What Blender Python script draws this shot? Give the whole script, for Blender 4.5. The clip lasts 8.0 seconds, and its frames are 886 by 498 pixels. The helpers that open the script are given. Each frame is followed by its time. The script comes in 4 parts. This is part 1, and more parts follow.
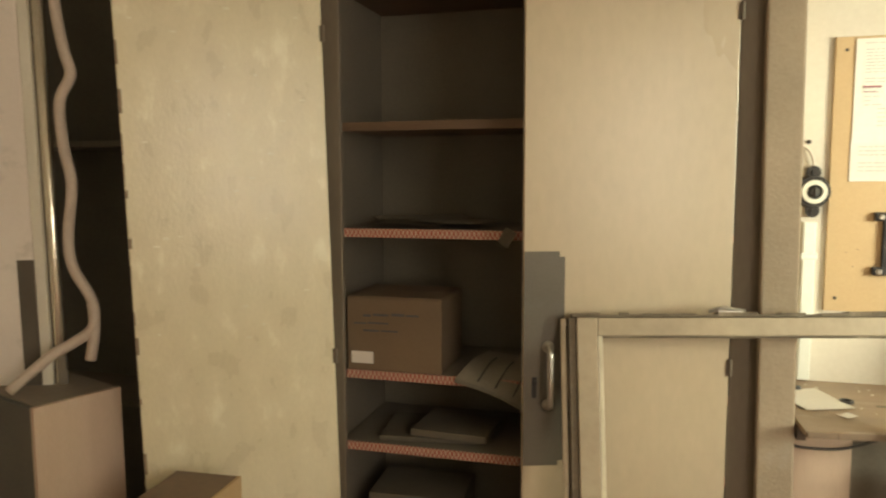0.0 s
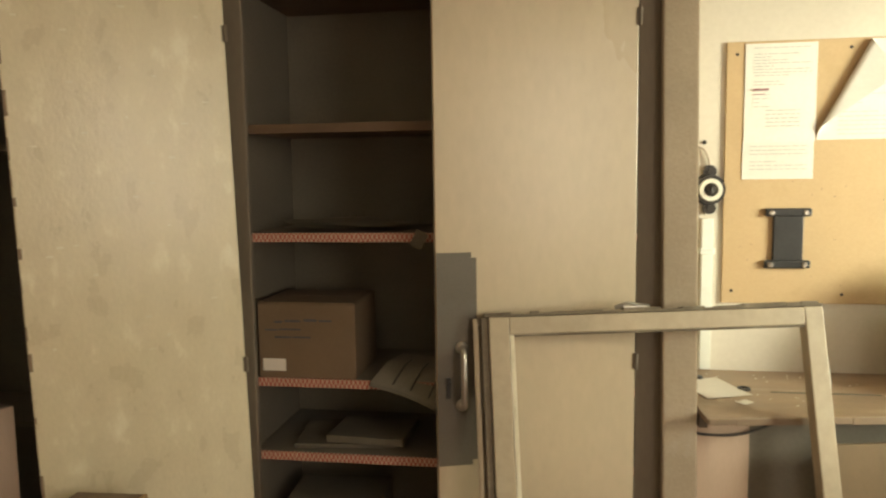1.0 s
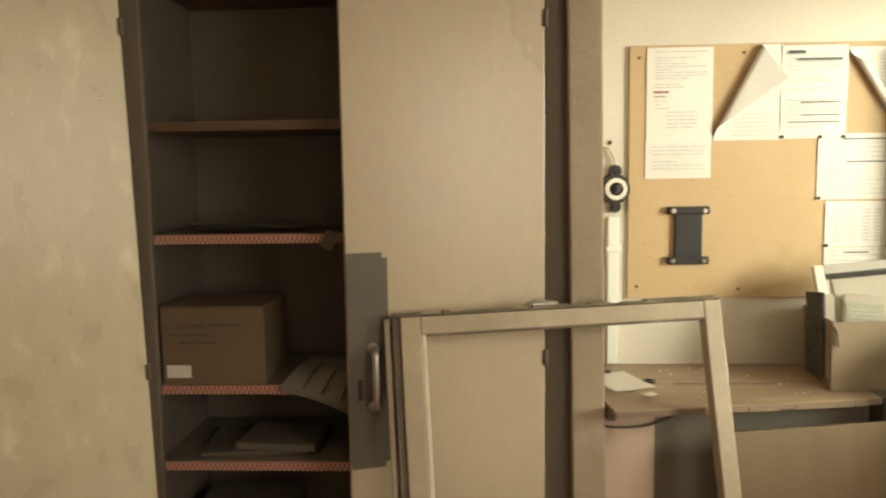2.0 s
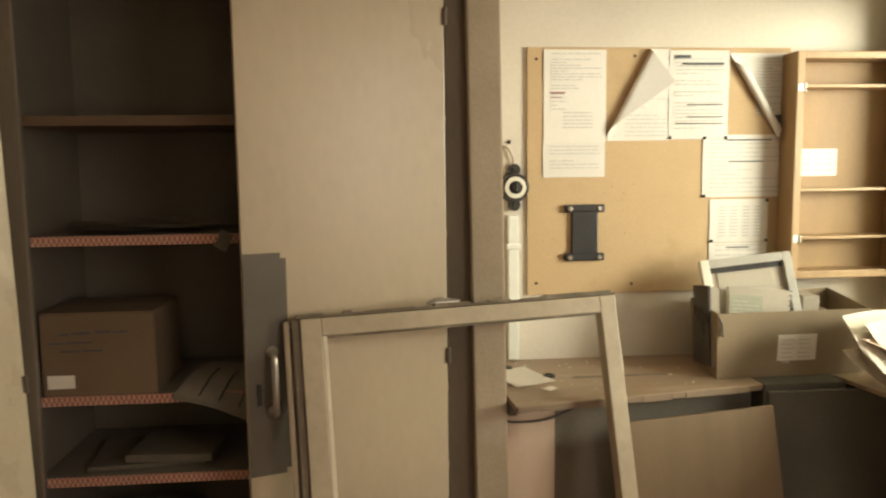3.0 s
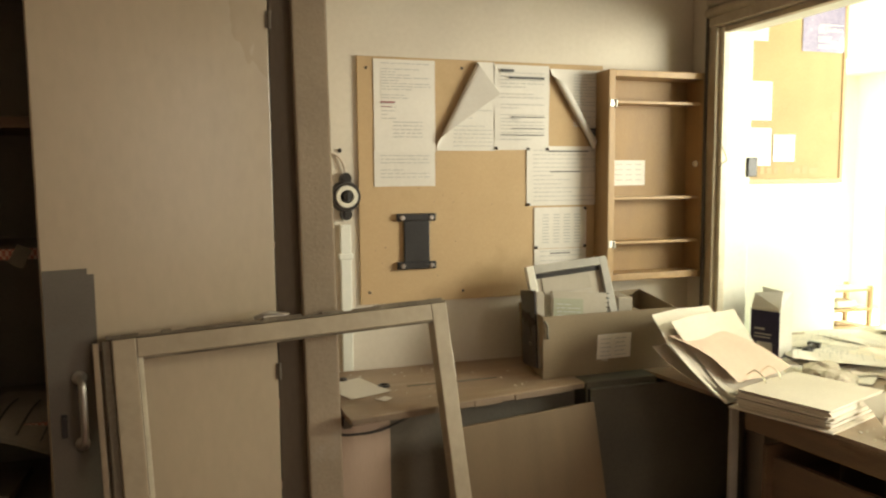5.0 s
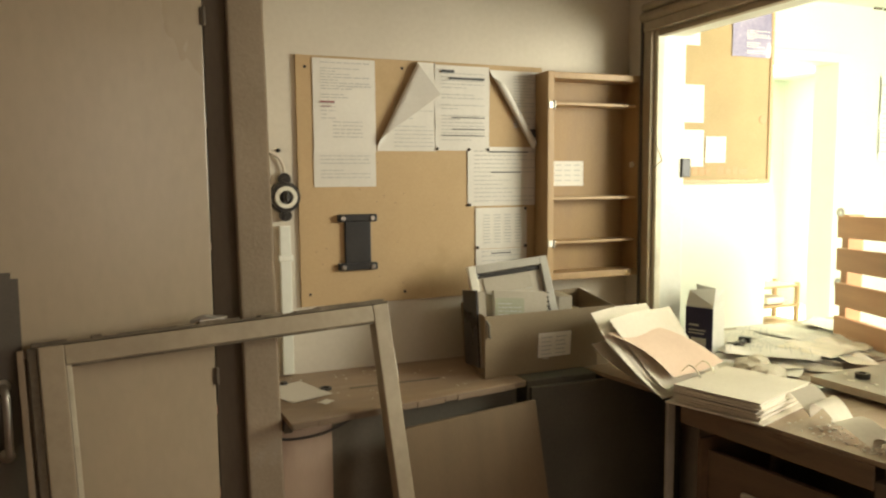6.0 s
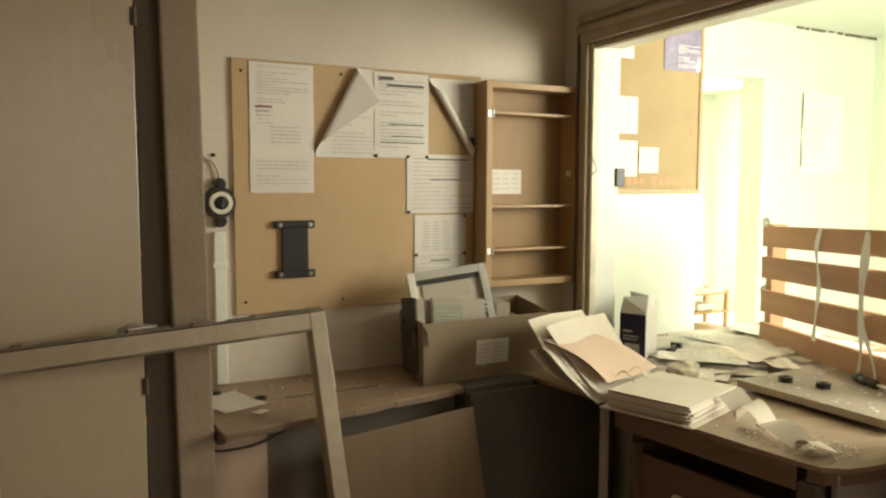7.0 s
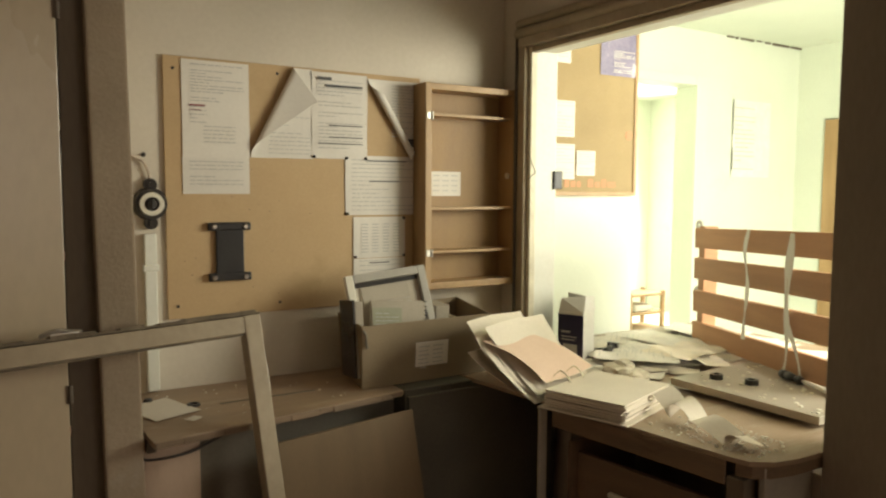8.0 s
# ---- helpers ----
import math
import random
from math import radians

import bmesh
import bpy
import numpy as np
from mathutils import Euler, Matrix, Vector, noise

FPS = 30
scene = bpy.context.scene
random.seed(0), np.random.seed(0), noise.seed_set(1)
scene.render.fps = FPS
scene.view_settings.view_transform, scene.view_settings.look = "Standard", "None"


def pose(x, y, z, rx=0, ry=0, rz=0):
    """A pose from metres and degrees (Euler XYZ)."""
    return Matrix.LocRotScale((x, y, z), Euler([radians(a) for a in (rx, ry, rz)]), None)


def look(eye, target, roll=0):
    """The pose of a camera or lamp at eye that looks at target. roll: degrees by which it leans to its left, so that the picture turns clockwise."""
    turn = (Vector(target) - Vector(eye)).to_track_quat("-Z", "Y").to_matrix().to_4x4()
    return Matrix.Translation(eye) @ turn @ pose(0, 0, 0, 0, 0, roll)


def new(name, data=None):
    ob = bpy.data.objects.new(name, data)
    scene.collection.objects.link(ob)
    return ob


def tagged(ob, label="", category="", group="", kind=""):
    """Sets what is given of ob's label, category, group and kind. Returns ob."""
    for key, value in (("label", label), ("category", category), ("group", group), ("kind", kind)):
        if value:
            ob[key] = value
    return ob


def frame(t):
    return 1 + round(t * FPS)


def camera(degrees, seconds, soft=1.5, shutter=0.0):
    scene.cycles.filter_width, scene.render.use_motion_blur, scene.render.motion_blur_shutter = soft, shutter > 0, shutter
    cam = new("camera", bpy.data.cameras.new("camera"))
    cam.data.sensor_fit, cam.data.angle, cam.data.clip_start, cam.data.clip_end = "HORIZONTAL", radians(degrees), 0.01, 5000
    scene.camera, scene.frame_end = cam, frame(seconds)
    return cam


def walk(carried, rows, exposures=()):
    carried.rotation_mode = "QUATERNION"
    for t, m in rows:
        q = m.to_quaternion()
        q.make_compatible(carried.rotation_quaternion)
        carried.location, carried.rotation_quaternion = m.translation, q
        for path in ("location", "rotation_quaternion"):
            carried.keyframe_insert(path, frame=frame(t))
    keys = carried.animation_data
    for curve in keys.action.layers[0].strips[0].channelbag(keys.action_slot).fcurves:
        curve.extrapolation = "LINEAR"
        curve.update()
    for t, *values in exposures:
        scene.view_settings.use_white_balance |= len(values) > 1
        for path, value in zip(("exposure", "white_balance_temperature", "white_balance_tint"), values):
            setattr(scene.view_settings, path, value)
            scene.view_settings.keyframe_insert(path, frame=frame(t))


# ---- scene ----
cam = camera(62.4, 8.0, soft=2.2, shutter=0.5)
PATH = [
    (0, (-0.533, -2.453, 1.403), (-1.06, -0.534, 1.2), -0.2),
    (0.5, (-0.525, -2.447, 1.407), (-0.938, -0.501, 1.204), -0.4),
    (1, (-0.519, -2.444, 1.407), (-0.826, -0.478, 1.204), -0.8),
    (1.5, (-0.506, -2.437, 1.403), (-0.714, -0.458, 1.204), -0.9),
    (3, (-0.493, -2.415, 1.399), (-0.317, -0.434, 1.191), -0.7),
    (3.5, (-0.487, -2.405, 1.401), (-0.196, -0.438, 1.187), -0.7),
    (4, (-0.48, -2.398, 1.398), (-0.065, -0.452, 1.201), -0.6),
    (4.5, (-0.473, -2.396, 1.401), (0.046, -0.474, 1.209), -0.5),
    (6, (-0.461, -2.392, 1.398), (0.29, -0.548, 1.21), -0.5),
    (6.5, (-0.46, -2.389, 1.404), (0.363, -0.576, 1.217), -0.3),
    (7, (-0.453, -2.394, 1.398), (0.445, -0.615, 1.229), 0.1),
    (7.5, (-0.442, -2.39, 1.399), (0.526, -0.647, 1.233), 0.5),
    (8, (-0.435, -2.394, 1.392), (0.598, -0.688, 1.233), 0.3),
]
walk(cam, [(t, look(eye, target, roll)) for t, eye, target, roll in PATH],
     exposures=[(0, 0.28, 7000, 4), (1.5, 0.07, 7000, 6), (3.5, -0.32, 7000, 11), (4.5, -0.62, 7000, 11), (6.0, -0.98, 7000, 11), (8.0, -1.34, 7000, 12)])

# ---- light ----
world = bpy.data.worlds.new("sky")
scene.world = world
world.use_nodes = True
wn = world.node_tree
sky = wn.nodes.new("ShaderNodeTexSky")
sky.sky_type, sky.sun_disc, sky.sun_elevation, sky.sun_rotation = "NISHITA", False, radians(38), radians(200)
wn.links.new(sky.outputs["Color"], wn.nodes["Background"].inputs["Color"])
wn.nodes["Background"].inputs["Strength"].default_value = 0.12


def lamp(name, eye, target, sx, sy, power, colour):
    data = bpy.data.lights.new(name, "AREA")
    data.shape, data.size, data.size_y, data.energy, data.color = "RECTANGLE", sx, sy, power, colour
    ob = new(name, data)
    ob.matrix_world = look(eye, target)
    return ob


sun_data = bpy.data.lights.new("sun", "SUN")
sun_data.energy, sun_data.angle, sun_data.color = 4.0, radians(0.5), (1.0, 0.94, 0.84)
sun = new("sun", sun_data)
sun.matrix_world = look((0, 0, 0), (-0.35, 0.75, -0.62))
# daylight standing in unseen window openings; the reception lamp leans towards the counter
lamp("window_light_office", (1.305, -3.2, 1.55), (0, -3.2, 1.5), 1.35, 1.25, 35, (1.0, 0.89, 0.80))
lamp("window_light_reception", (3.0, -2.02, 1.55), (2.6, -0.6, 0.85), 1.7, 1.3, 300, (0.97, 1.0, 0.87))
lamp("fill_light_far_room", (6.2, 2.5, 1.5), (4.0, 2.4, 1.2), 1.6, 1.3, 560, (0.97, 1.0, 0.87))


# ---- materials ----
def material(name, c1, c2=None, rough=0.7, metal=0.0, scale=6.0, bump=0.15, fine=90.0, spec=0.4, mode="noise", blot=None, stretch=(1, 1, 1), coat=0.0, rnd=0.0):
    """Two tones mixed by coarse and fine noise, with relief; blot adds stains of a third tone."""
    m = bpy.data.materials.new(name)
    m.use_nodes = True
    n, l = m.node_tree.nodes, m.node_tree.links
    b = n["Principled BSDF"]
    b.inputs["Metallic"].default_value, b.inputs["Specular IOR Level"].default_value = metal, spec
    b.inputs["Coat Weight"].default_value, b.inputs["Coat Roughness"].default_value = coat, 0.3
    co = n.new("ShaderNodeTexCoord")
    mp = n.new("ShaderNodeMapping")
    mp.inputs["Scale"].default_value = stretch
    l.new(co.outputs["Object"], mp.inputs["Vector"])
    big = n.new("ShaderNodeTexNoise")
    big.inputs["Scale"].default_value, big.inputs["Detail"].default_value = scale, 5
    small = n.new("ShaderNodeTexNoise")
    small.inputs["Scale"].default_value, small.inputs["Detail"].default_value = fine, 3
    for t in (big, small):
        l.new(mp.outputs["Vector"], t.inputs["Vector"])
    add = n.new("ShaderNodeMath")
    add.operation = "MULTIPLY_ADD"
    l.new(small.outputs["Fac"], add.inputs[0])
    add.inputs[1].default_value = 0.45
    l.new(big.outputs["Fac"], add.inputs[2])
    ramp = n.new("ShaderNodeMapRange")
    ramp.inputs["From Min"].default_value, ramp.inputs["From Max"].default_value = 0.5, 0.95
    l.new(add.outputs[0], ramp.inputs["Value"])
    mix = n.new("ShaderNodeMix")
    mix.data_type = "RGBA"
    l.new(ramp.outputs["Result"], mix.inputs["Factor"])
    c2 = c2 or tuple(v * 0.82 for v in c1)
    mix.inputs["A"].default_value, mix.inputs["B"].default_value = (*c2, 1), (*c1, 1)
    out = mix.outputs["Result"]
    if blot:
        bn = n.new("ShaderNodeTexNoise")
        bn.inputs["Scale"].default_value, bn.inputs["Detail"].default_value = scale * 0.9 + 1.3, 8
        bn.inputs["Roughness"].default_value = 0.65
        l.new(mp.outputs["Vector"], bn.inputs["Vector"])
        br = n.new("ShaderNodeMapRange")
        br.inputs["From Min"].default_value, br.inputs["From Max"].default_value = 0.57, 0.70
        l.new(bn.outputs["Fac"], br.inputs["Value"])
        m2 = n.new("ShaderNodeMix")
        m2.data_type = "RGBA"
        l.new(br.outputs["Result"], m2.inputs["Factor"])
        l.new(out, m2.inputs["A"])
        m2.inputs["B"].default_value = (*blot, 1)
        out = m2.outputs["Result"]
    if rnd:
        oi = n.new("ShaderNodeObjectInfo")
        rr = n.new("ShaderNodeMapRange")
        rr.inputs["To Min"].default_value, rr.inputs["To Max"].default_value = 1 - rnd, 1 + rnd
        l.new(oi.outputs["Random"], rr.inputs["Value"])
        hs = n.new("ShaderNodeHueSaturation")
        l.new(rr.outputs["Result"], hs.inputs["Value"])
        l.new(out, hs.inputs["Color"])
        out = hs.outputs["Color"]
    l.new(out, b.inputs["Base Color"])
    rg = n.new("ShaderNodeMapRange")
    rg.inputs["To Min"].default_value, rg.inputs["To Max"].default_value = max(rough - 0.12, 0.04), min(rough + 0.12, 1)
    l.new(big.outputs["Fac"], rg.inputs["Value"])
    l.new(rg.outputs["Result"], b.inputs["Roughness"])
    bp = n.new("ShaderNodeBump")
    bp.inputs["Strength"].default_value, bp.inputs["Distance"].default_value = bump, 0.004
    l.new(add.outputs[0], bp.inputs["Height"])
    l.new(bp.outputs["Normal"], b.inputs["Normal"])
    return m


def glass_material():
    m = bpy.data.materials.new("pane_glass")
    m.use_nodes = True
    b = m.node_tree.nodes["Principled BSDF"]
    b.inputs["Base Color"].default_value = (0.95, 0.98, 0.96, 1)
    b.inputs["Transmission Weight"].default_value, b.inputs["Roughness"].default_value, b.inputs["IOR"].default_value = 1.0, 0.03, 1.45
    return m


def checked_material():
    """Small red and cream gingham oilcloth."""
    m = material("gingham_oilcloth", (0.5, 0.16, 0.1), (0.42, 0.12, 0.08), 0.6)
    n, l = m.node_tree.nodes, m.node_tree.links
    b = n["Principled BSDF"]
    old = b.inputs["Base Color"].links[0].from_socket
    co = n.new("ShaderNodeTexCoord")
    ch = n.new("ShaderNodeTexChecker")
    ch.inputs["Scale"].default_value = 1
    mp = n.new("ShaderNodeMapping")
    mp.inputs["Scale"].default_value = (150, 40, 75)
    l.new(co.outputs["Object"], mp.inputs["Vector"])
    ch.inputs["Color1"].default_value, ch.inputs["Color2"].default_value = (0.50, 0.40, 0.31, 1), (0.33, 0.09, 0.06, 1)
    l.new(mp.outputs["Vector"], ch.inputs["Vector"])
    mx = n.new("ShaderNodeMix")
    mx.data_type = "RGBA"
    mx.inputs["Factor"].default_value = 0.8
    l.new(old, mx.inputs["A"])
    l.new(ch.outputs["Color"], mx.inputs["B"])
    l.new(mx.outputs["Result"], b.inputs["Base Color"])
    return m


M_WALL = material("cream_wall_paint", (0.68, 0.61, 0.505), (0.60, 0.53, 0.43), 0.75, scale=2.2, bump=0.25, fine=60, blot=(0.60, 0.54, 0.42))
M_WHITE = material("white_wall_paint", (0.80, 0.79, 0.72), (0.72, 0.71, 0.62), 0.7, scale=1.8, bump=0.2, fine=70)
M_WHITECAST = material("white_paint_green_cast", (0.74, 0.78, 0.665), (0.68, 0.72, 0.61), 0.7, scale=1.8, bump=0.2, fine=70, blot=(0.69, 0.715, 0.60))
M_CEIL = material("ceiling_paint", (0.8, 0.78, 0.7), (0.72, 0.69, 0.6), 0.85, scale=2.5, bump=0.4, fine=120)
M_FLOOR = material("reddish_bounce_floor", (0.46, 0.31, 0.25), (0.36, 0.235, 0.19), 0.55, scale=3, bump=0.2, blot=(0.25, 0.17, 0.13))
M_PALEFLOOR = material("pale_dusty_linoleum", (0.62, 0.60, 0.54), (0.50, 0.48, 0.43), 0.6, scale=3, bump=0.2, blot=(0.42, 0.40, 0.35))
M_PLASTER = material("rough_plaster", (0.42, 0.335, 0.24), (0.335, 0.265, 0.185), 0.85, scale=5, bump=0.6, fine=120, blot=(0.41, 0.34, 0.26))
M_DOOR = material("aged_gloss_door_paint", (0.49, 0.395, 0.275), (0.425, 0.34, 0.235), 0.30, scale=1.6, bump=0.10, fine=50, spec=0.5, stretch=(1.0, 1.0, 0.5))
M_DOOR_MOTTLED = material("mottled_dusty_door_paint", (0.69, 0.60, 0.42), (0.61, 0.525, 0.36), 0.30, scale=12.0, bump=0.3, fine=110, spec=0.5, blot=(0.77, 0.70, 0.52), stretch=(1, 1, 0.6))
M_DARKSHADE = material("dark_paint_and_shade", (0.21, 0.185, 0.142), (0.165, 0.143, 0.11), 0.8, scale=4, bump=0.2)
M_CUPSIDE = material("grey_brown_paint_and_shade", (0.18, 0.145, 0.105), (0.135, 0.108, 0.078), 0.6, scale=4, bump=0.25, stretch=(1, 1, 0.3))
M_POST = material("dull_brown_post_paint", (0.30, 0.25, 0.19), (0.23, 0.19, 0.145), 0.6, scale=4, bump=0.25, stretch=(1, 1, 0.3))
M_SHELFWOOD = material("dark_shelf_wood", (0.16, 0.10, 0.06), (0.11, 0.07, 0.04), 0.6, scale=5, stretch=(0.3, 4, 4), bump=0.2)
M_GINGHAM = checked_material()
M_KICK = material("grey_kick_plate", (0.14, 0.122, 0.096), (0.108, 0.094, 0.074), 0.42, metal=0.15, scale=4, bump=0.12, fine=160, blot=(0.13, 0.12, 0.1))
M_ALU = material("dull_aluminium", (0.55, 0.52, 0.46), (0.42, 0.39, 0.34), 0.38, metal=0.9, scale=12, bump=0.1)
M_CHROME = material("tarnished_chrome", (0.92, 0.87, 0.74), (0.80, 0.74, 0.60), 0.2, metal=0.85, scale=10, bump=0.05)
M_SASH = material("weathered_sash_paint", (0.47, 0.385, 0.27), (0.36, 0.29, 0.20), 0.5, scale=6, bump=0.4, fine=70, blot=(0.36, 0.30, 0.21), stretch=(0.6, 1, 0.6))
M_SASHEDGE = material("dirty_sash_edge", (0.2, 0.16, 0.11), (0.12, 0.095, 0.065), 0.85, scale=12, bump=0.6, blot=(0.3, 0.25, 0.18))
M_PUTTY = material("pale_glazing_putty", (0.78, 0.72, 0.56), (0.62, 0.56, 0.42), 0.6, scale=14, bump=0.4)
M_BOARD = material("fibreboard", (0.55, 0.385, 0.215), (0.48, 0.33, 0.175), 0.75, scale=2.5, bump=0.15, fine=140, blot=(0.46, 0.32, 0.165))
M_PINE = material("varnished_pine", (0.44, 0.285, 0.14), (0.33, 0.20, 0.09), 0.45, scale=3, bump=0.15, stretch=(6, 6, 0.6))
M_PINEBACK = material("cabinet_back_hardboard", (0.36, 0.23, 0.11), (0.28, 0.17, 0.08), 0.6, scale=3, bump=0.15, stretch=(3, 3, 0.8))
M_PAPER = material("office_paper", (0.76, 0.71, 0.635), (0.68, 0.63, 0.555), 0.7, scale=4, bump=0.15, rnd=0.05)
M_OLDPAPER = material("yellowed_paper", (0.79, 0.71, 0.59), (0.69, 0.61, 0.49), 0.75, scale=5, bump=0.2, rnd=0.08)
M_PINKPAPER = material("pale_pink_divider_card", (0.78, 0.58, 0.45), (0.70, 0.50, 0.38), 0.65, scale=4, bump=0.1)
M_INK = material("printing_ink", (0.10, 0.10, 0.10), (0.07, 0.07, 0.07), 0.7, scale=20)
M_INKGREY = material("grey_printing_ink", (0.52, 0.50, 0.46), (0.45, 0.43, 0.40), 0.7, scale=20)
M_RED = material("red_ink", (0.30, 0.08, 0.09), (0.24, 0.06, 0.07), 0.7, scale=20)
M_ORANGE = material("orange_marker_ink", (0.56, 0.27, 0.15), (0.50, 0.23, 0.12), 0.7, scale=20)
M_BLACK = material("black_enamelled_metal", (0.035, 0.032, 0.03), (0.022, 0.02, 0.019), 0.4, metal=0.2, scale=9, bump=0.15)
M_BAKE = material("black_bakelite", (0.04, 0.035, 0.03), (0.025, 0.022, 0.02), 0.3, scale=9, bump=0.1)
M_IVORY = material("ivory_plastic", (0.78, 0.74, 0.62), (0.7, 0.65, 0.53), 0.35, scale=9, bump=0.05)
M_CARD = material("corrugated_cardboard", (0.31, 0.235, 0.15), (0.25, 0.19, 0.12), 0.85, scale=4, bump=0.2, fine=120, stretch=(1, 1, 2))
M_SHADECARD = material("shaded_cardboard", (0.195, 0.136, 0.084), (0.155, 0.108, 0.066), 0.85, scale=4, bump=0.2, fine=120)
M_PALEWOOD = material("pale_pinkish_veneer", (0.62, 0.47, 0.35), (0.54, 0.40, 0.29), 0.6, scale=4, bump=0.12, stretch=(3, 3, 0.6))
M_SHADEPAPER = material("shaded_paper", (0.28, 0.25, 0.19), (0.21, 0.185, 0.14), 0.8, scale=6, bump=0.25, rnd=0.1)
M_DEEPSHADEPAPER = material("deep_shade_card", (0.15, 0.13, 0.095), (0.11, 0.095, 0.07), 0.85, scale=6, bump=0.2)
M_GREYPAPER = material("dull_grey_paper", (0.52, 0.46, 0.37), (0.44, 0.385, 0.30), 0.75, scale=6, bump=0.2, rnd=0.1)
M_DESK = material("worn_desk_laminate", (0.40, 0.29, 0.20), (0.29, 0.205, 0.135), 0.42, scale=5, bump=0.2, stretch=(0.6, 3, 3), blot=(0.45, 0.36, 0.27))
M_DESKEDGE = material("desk_edge_wood", (0.26, 0.18, 0.115), (0.185, 0.128, 0.082), 0.6, scale=5, bump=0.3, stretch=(0.5, 0.5, 4), blot=(0.13, 0.08, 0.045))
M_PLY = material("plywood_sheet", (0.24, 0.168, 0.098), (0.195, 0.136, 0.078), 0.65, scale=3, bump=0.15, stretch=(4, 4, 0.6))
M_CARDGREEN = material("greenish_printed_card", (0.40, 0.40, 0.29), (0.33, 0.33, 0.24), 0.75, scale=8, bump=0.1)
M_DRAWER = material("brown_drawer_veneer", (0.21, 0.14, 0.088), (0.15, 0.10, 0.064), 0.5, scale=4, bump=0.15, stretch=(0.6, 0.6, 5))
M_LEG = material("grey_painted_steel", (0.45, 0.42, 0.36), (0.36, 0.33, 0.28), 0.5, scale=8, bump=0.15)
M_CABLE = material("grubby_cable_sheath", (0.62, 0.52, 0.42), (0.5, 0.41, 0.33), 0.6, scale=15, bump=0.15)
M_DARKCABLE = material("dark_cable", (0.1, 0.085, 0.07), (0.07, 0.06, 0.05), 0.6, scale=15)
M_MILKBLUE = material("dark_blue_carton_print", (0.03, 0.028, 0.075), (0.022, 0.02, 0.055), 0.4, scale=9, bump=0.05)
M_MILKWHITE = material("white_carton_board", (0.82, 0.80, 0.74), (0.74, 0.72, 0.66), 0.45, scale=9, bump=0.05)
M_PANEL = material("grey_melamine_panel", (0.42, 0.36, 0.29), (0.34, 0.29, 0.23), 0.4, scale=4, bump=0.1, blot=(0.5, 0.45, 0.37))
M_PANELEDGE = material("panel_edge_band", (0.62, 0.54, 0.42), (0.5, 0.43, 0.33), 0.6, scale=8, bump=0.2)
M_SLAT = material("orange_pine_plank", (0.50, 0.275, 0.145), (0.39, 0.20, 0.10), 0.6, scale=4, bump=0.25, stretch=(3, 0.7, 6), rnd=0.12)
M_TAPE = material("torn_white_tape", (0.85, 0.84, 0.78), (0.76, 0.75, 0.68), 0.5, scale=15, bump=0.1)
M_ENAMEL = material("white_enamel", (0.84, 0.76, 0.68), (0.77, 0.69, 0.61), 0.3, scale=3, bump=0.06, spec=0.5, blot=(0.52, 0.48, 0.4))
M_CHIP = material("plaster_chips", (0.85, 0.81, 0.70), (0.74, 0.69, 0.58), 0.6, scale=30, bump=0.3)
M_STEEL = material("tool_steel", (0.5, 0.47, 0.42), (0.4, 0.37, 0.33), 0.3, metal=1.0, scale=10)
M_CORK = material("cork_board", (0.38, 0.28, 0.15), (0.31, 0.225, 0.115), 0.8, scale=5, bump=0.25, fine=160)
M_POSTER = material("purple_photo_print", (0.30, 0.26, 0.36), (0.14, 0.12, 0.2), 0.4, scale=7, bump=0.03, blot=(0.75, 0.74, 0.74))
M_PILLDARK = material("dark_body_and_shade", (0.15, 0.14, 0.11), (0.11, 0.105, 0.085), 0.85, scale=5)
M_GLASS = glass_material()


# ---- mesh helpers ----
def box(bm, x0, x1, y0, y1, z0, z1, bevel=0.0, m=None):
    r = bmesh.ops.create_cube(bm, size=1)
    vs = r["verts"]
    for v in vs:
        v.co = Vector(((x0 + x1) / 2 + v.co.x * (x1 - x0), (y0 + y1) / 2 + v.co.y * (y1 - y0), (z0 + z1) / 2 + v.co.z * (z1 - z0)))
    if m:
        for v in vs:
            v.co = m @ v.co
    if bevel:
        es = list({e for v in vs for e in v.link_edges})
        bmesh.ops.bevel(bm, geom=es, offset=bevel, segments=2, profile=0.6, affect="EDGES")
    return bm


def boxes(*specs, bevel=0.0):
    bm = bmesh.new()
    for s in specs:
        box(bm, *s, bevel=bevel)
    return bm


def cyl(bm, r, a, b, seg=20, r2=None):
    a, b = Vector(a), Vector(b)
    d = b - a
    m = Matrix.Translation((a + b) / 2) @ d.to_track_quat("Z", "Y").to_matrix().to_4x4()
    bmesh.ops.create_cone(bm, cap_ends=True, segments=seg, radius1=r, radius2=r if r2 is None else r2, depth=d.length, matrix=m)
    return bm


def ring(bm, r_in, r_out, centre, axis, thick, seg=28):
    """A flat ring with depth."""
    q = Vector(axis).to_track_quat("Z", "Y").to_matrix()
    c = Vector(centre)
    rows = []
    for i in range(seg):
        a = 2 * math.pi * i / seg
        d = Vector((math.cos(a), math.sin(a), 0))
        rows.append([bm.verts.new(c + q @ (d * r + Vector((0, 0, z)))) for r, z in ((r_in, 0), (r_out, 0), (r_out * 0.97, thick), (r_in * 1.05, thick))])
    for i in range(seg):
        p, n = rows[i], rows[(i + 1) % seg]
        for k in range(4):
            bm.faces.new((p[k], n[k], n[(k + 1) % 4], p[(k + 1) % 4]))
    return bm


